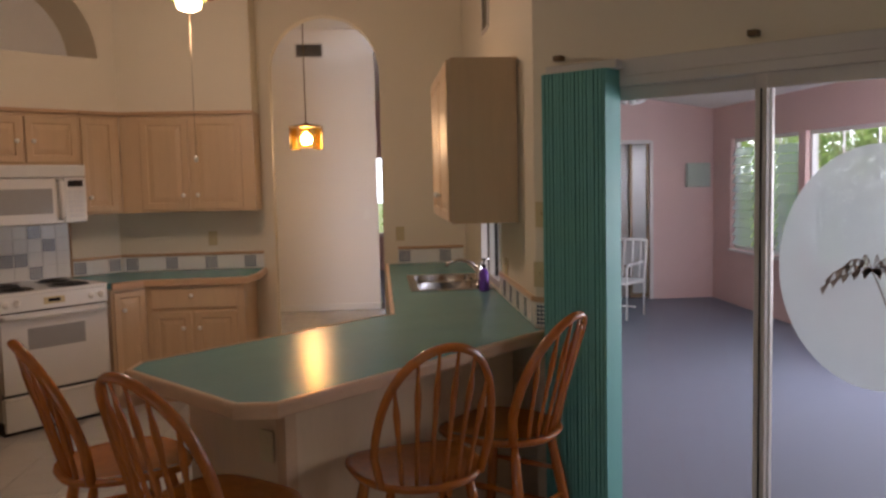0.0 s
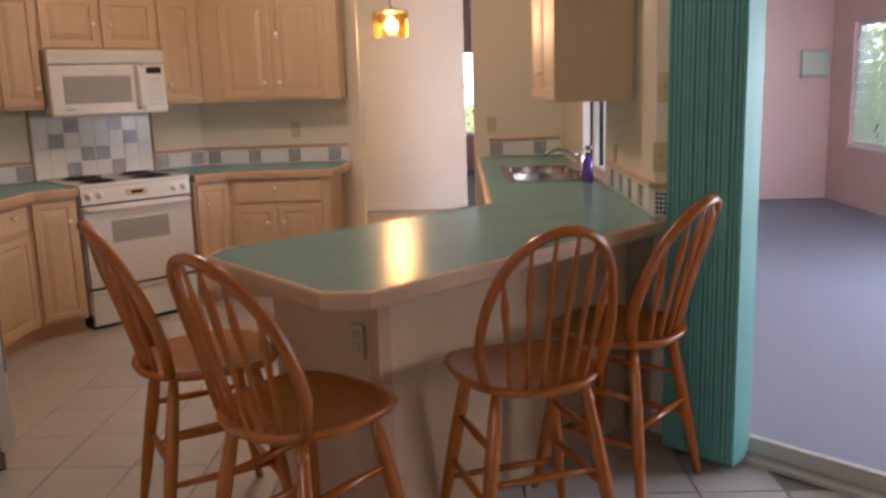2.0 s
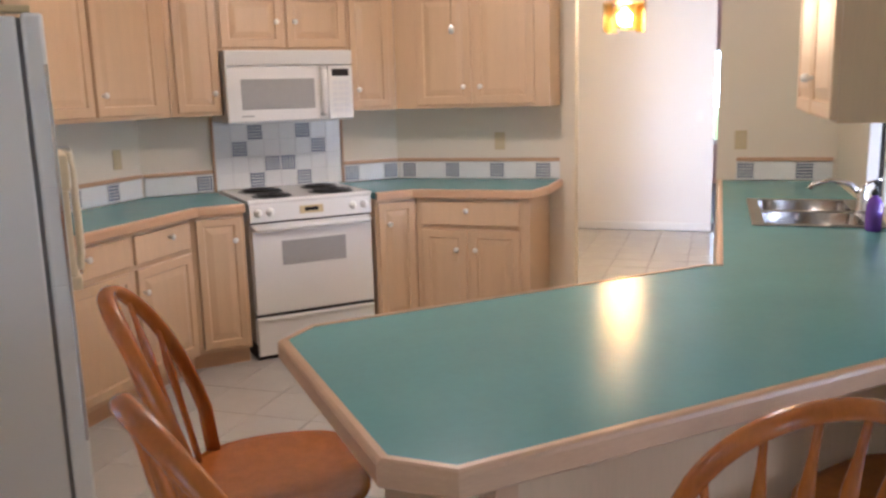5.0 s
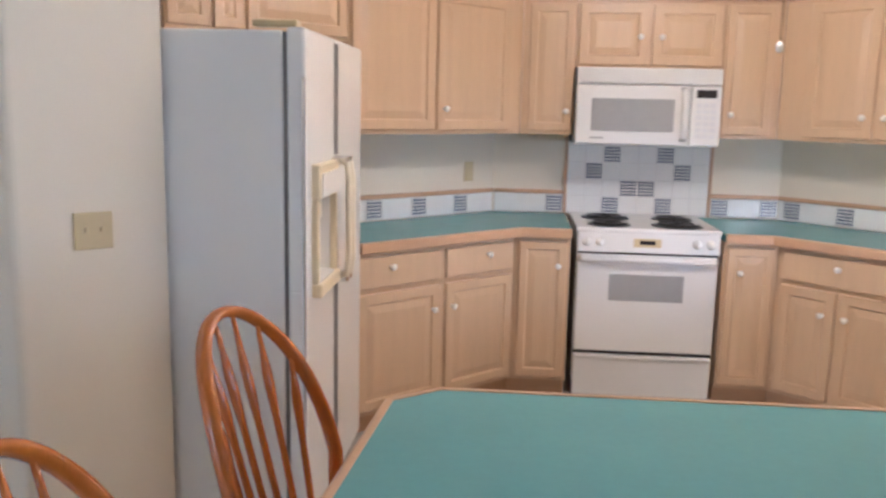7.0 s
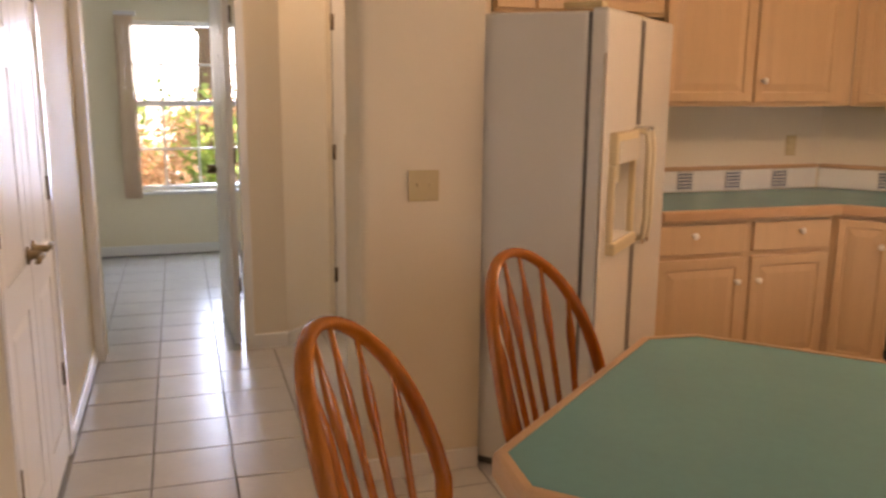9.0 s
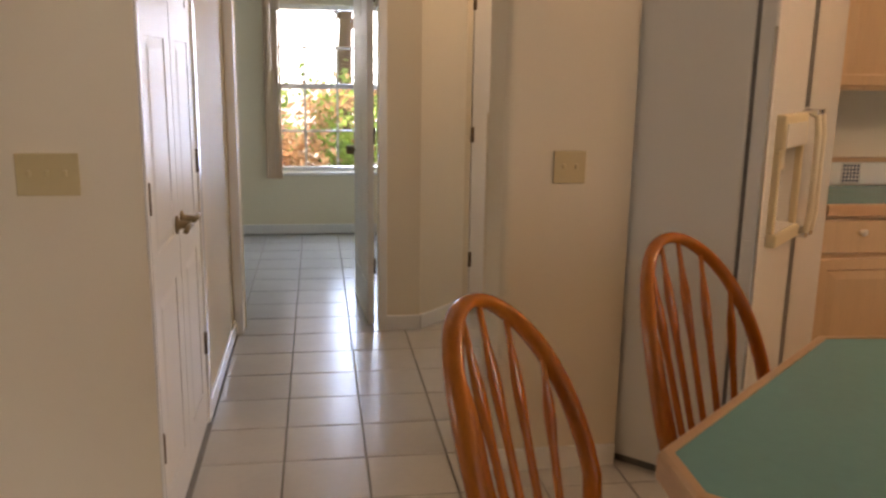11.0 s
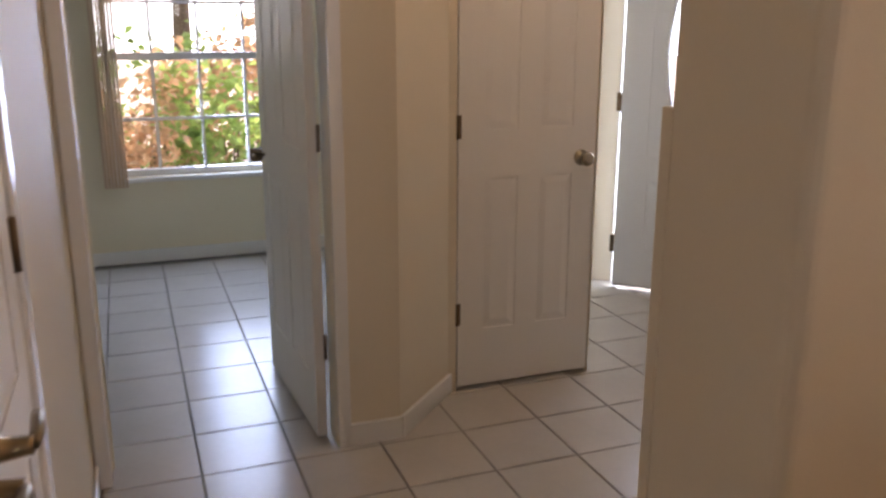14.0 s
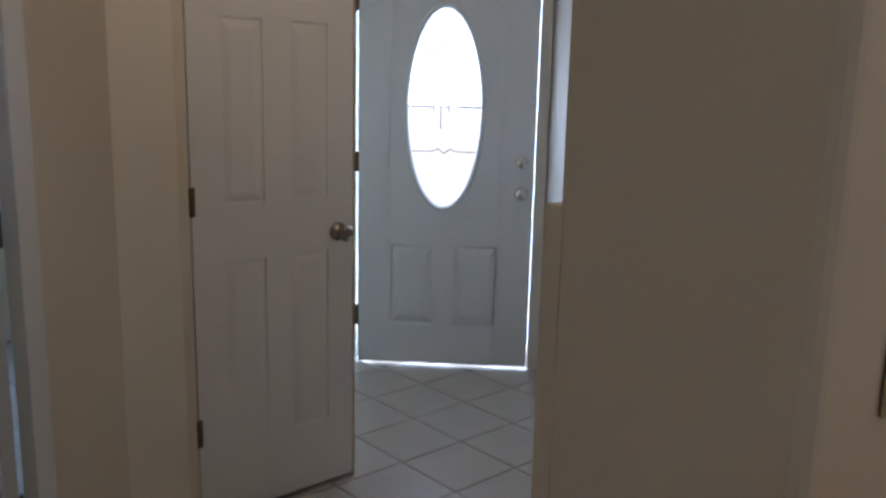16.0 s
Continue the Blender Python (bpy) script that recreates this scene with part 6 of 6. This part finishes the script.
def tree(m, h, label):
    th = thing("tree", m, label, "tree", "garden trees")
    rng = random.Random(int(h * 100))
    bm = B()
    rod(bm, (0, 0, -0.15), (0.1, 0.05, h * 0.75), 0.14, 0.05, 10, [(0.3, 0.11)])
    part("trunk", bm, BARK, th)
    verts, faces = [], []
    for k in range(9):
        a = rng.uniform(0, 6.28)
        tip = Vector((math.cos(a) * h * 0.3, math.sin(a) * h * 0.3, h * rng.uniform(0.55, 1.0)))
        part("limb", rod(B(), (0.05, 0.03, h * rng.uniform(0.3, 0.6)), tip, 0.04, 0.012, 6), BARK, th)
        for j in range(130):
            p = tip + Vector((rng.gauss(0, 0.09 * h), rng.gauss(0, 0.09 * h), rng.gauss(0, 0.07 * h)))
            q = Euler((rng.uniform(-1.2, 1.2), rng.uniform(-1.2, 1.2), rng.uniform(0, 6.28))).to_matrix()
            L, w = rng.uniform(0.10, 0.20), rng.uniform(0.03, 0.06)
            b = len(verts)
            for v in ((0, 0, 0), (w, L * 0.45, 0.012), (0, L, -0.02), (-w, L * 0.45, 0.012)):
                verts.append(tuple(p + q @ Vector(v)))
            faces.append((b, b + 1, b + 2, b + 3))
    me = bpy.data.meshes.new("crown")
    me.from_pydata(verts, [], faces)
    me.materials.append(LEAF)
    ob = new("crown", me)
    ob.parent = th
    return th


for a, b, r, h, n, mat, lab in ((-5.3, -9.6, 0.7, 1.3, 1500, REDLEAF, "red croton shrub in full sun outside the bedroom window"), (-4.3, -9.4, 0.6, 1.2, 1300, LEAF, "green shrub outside the bedroom window"),
                                (-6.5, -10.2, 0.7, 1.4, 1300, LEAF, "green shrub outside the bedroom window"), (-3.2, -10.5, 0.9, 1.7, 1500, REDLEAF, "red-leaved shrub outside the bedroom window"),
                                (-4.7, -11.5, 0.5, 1.5, 500, LEAF, "slim green shrub across the sunlit drive")):
    shrub("shrub", pose(*ab(a, b), -0.12), r, h, n, mat, lab)
tree(pose(*ab(-4.6, -13.0), -0.12), 5.0, "leafy tree across the sunlit lawn")
tree(pose(*ab(-8.0, -14.0), -0.12), 6.0, "leafy tree across the sunlit lawn")
for a, r, h in ((12.4, 1.0, 3.0), (11.0, 0.9, 2.7), (9.6, 1.0, 3.1), (8.3, 0.9, 2.6), (7.0, 1.0, 2.9), (5.6, 0.9, 2.5), (4.4, 0.9, 2.2), (3.2, 1.0, 1.9), (1.8, 0.9, 1.2), (0.4, 1.0, 1.3), (-1.2, 0.9, 2.2), (-2.8, 1.0, 2.4)):
    shrub("shrub", pose(*ab(a, 12.2), -0.12), r, h, 1500 + int(a * 10), LEAF, "tall green hedge shrub outside the sunroom windows")
shrub("shrub", pose(*ab(15.0, 4.2), -0.12), 0.9, 2.2, 1400, LEAF, "green shrub outside the far window")
bm = B()
prism(bm, [(-3.9, 1.5), (3.0, 1.5), (3.0, 59.0), (-59.0, 59.0), (-59.0, 7.0), (-8.4, 4.4)], -0.12, -0.03)
structure("pavement", bm, PAVE, "pale sunlit concrete walk outside the front door", "pavement")
# added glowing ring, so door oval and windows look out on blown-out brightness
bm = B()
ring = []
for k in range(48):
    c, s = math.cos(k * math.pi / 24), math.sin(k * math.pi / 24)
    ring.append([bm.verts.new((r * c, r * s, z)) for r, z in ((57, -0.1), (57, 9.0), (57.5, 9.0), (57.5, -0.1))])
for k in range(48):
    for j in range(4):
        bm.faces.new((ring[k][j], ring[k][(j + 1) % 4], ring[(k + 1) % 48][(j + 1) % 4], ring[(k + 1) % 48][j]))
structure("backdrop", bm, HAZE, "self-glowing pale blue ring added for blown-out daylight round the garden", "backdrop")
# unseen overhang, added to hold direct sun off door and bedroom window
bm = B()
prism(bm, [(-7.6, 1.48), (-1.4, 1.48), (-1.4, 2.75), (-7.6, 2.75)], 2.46, 2.60)
structure("eave", bm, CEIL, "unseen white overhang added to shade the front door and bedroom window", "roof")

# ---- floor tiles ----
P = 0.308
bm = B()
e = P / 2 - 0.0025
lo = [bm.verts.new(p) for p in ((-e, -e, -0.004), (e, -e, -0.004), (e, e, -0.004), (-e, e, -0.004))]
i = e - 0.002
hi = [bm.verts.new(p) for p in ((-i, -i, 0.002), (i, -i, 0.002), (i, i, 0.002), (-i, i, 0.002))]
for k in range(4):
    bm.faces.new((lo[k], lo[(k + 1) % 4], hi[(k + 1) % 4], hi[k]))
bm.faces.new(hi)
TILEMESH = mesh_of("floor_tile", bm, TILE)


def indoors(x, y):
    """Whether a tile centre lies on the tiled floor."""
    a, b = x + y, x - y
    if x > 0.60 and b > 4.0:
        return False
    if -6.0 < x < 0.62 and -8.0 < y < -3.0 and b > 0.66:
        return True
    if a > 6.5 or (a > 1.6 and (b > 3.15 or b < -2.2)):
        return False
    if a > 1.6:
        return True
    if b > -1.5 and y < 0.66 and a > -4.3 and x > -2.05:
        return True
    if -5.75 < a < -3.0 and -0.2 < b < 1.5:
        return True
    if -5.75 < a < -4.1 and -2.6 < b < 0.7:
        return True
    if -3.36 < x < -2.02 and -1.9 < y < 1.4 and a > -5.0 and b > -4.8:
        return True
    return -8.2 < a < -2.6 and -6.5 < b < -2.6


near, rest = [], []
A0, B0 = -5.29 / R2, -1.14 / R2
for ia in range(-40, 60):
    for ib in range(-40, 60):
        a, b = (A0 + (ia + 0.5) * P) * R2, (B0 + (ib + 0.5) * P) * R2
        x, y = ab(a, b)
        if indoors(x, y):
            close = (-5.8 < a < -3.0 and -4.2 < b < 0.8) or (-2.3 < x < -0.3 and -4.2 < y < 0.1)
            (near if close and len(near) < 295 else rest).append((x, y))
rng = random.Random(4)
for x, y in near:
    o = new("floor_tile", TILEMESH)
    o.parent = floor
    o.matrix_basis = pose(x, y, rng.uniform(-0.0004, 0.0004), rng.uniform(-0.06, 0.06), rng.uniform(-0.06, 0.06), 45 + 90 * rng.randint(0, 3))
verts, faces = [], []
src = [v.co.copy() for v in TILEMESH.vertices]
pol = [tuple(p.vertices) for p in TILEMESH.polygons]
for x, y in rest:
    m = pose(x, y, 0, rng.uniform(-0.06, 0.06), rng.uniform(-0.06, 0.06), 45)
    b = len(verts)
    verts += [tuple(m @ v) for v in src]
    faces += [tuple(b + i for i in p) for p in pol]
me = bpy.data.meshes.new("floor_tiles")
me.from_pydata(verts, [], faces)
me.materials.append(TILE)
ob = new("floor_tiles", me)
ob.parent = floor
tagged(ob, kind="stuff")
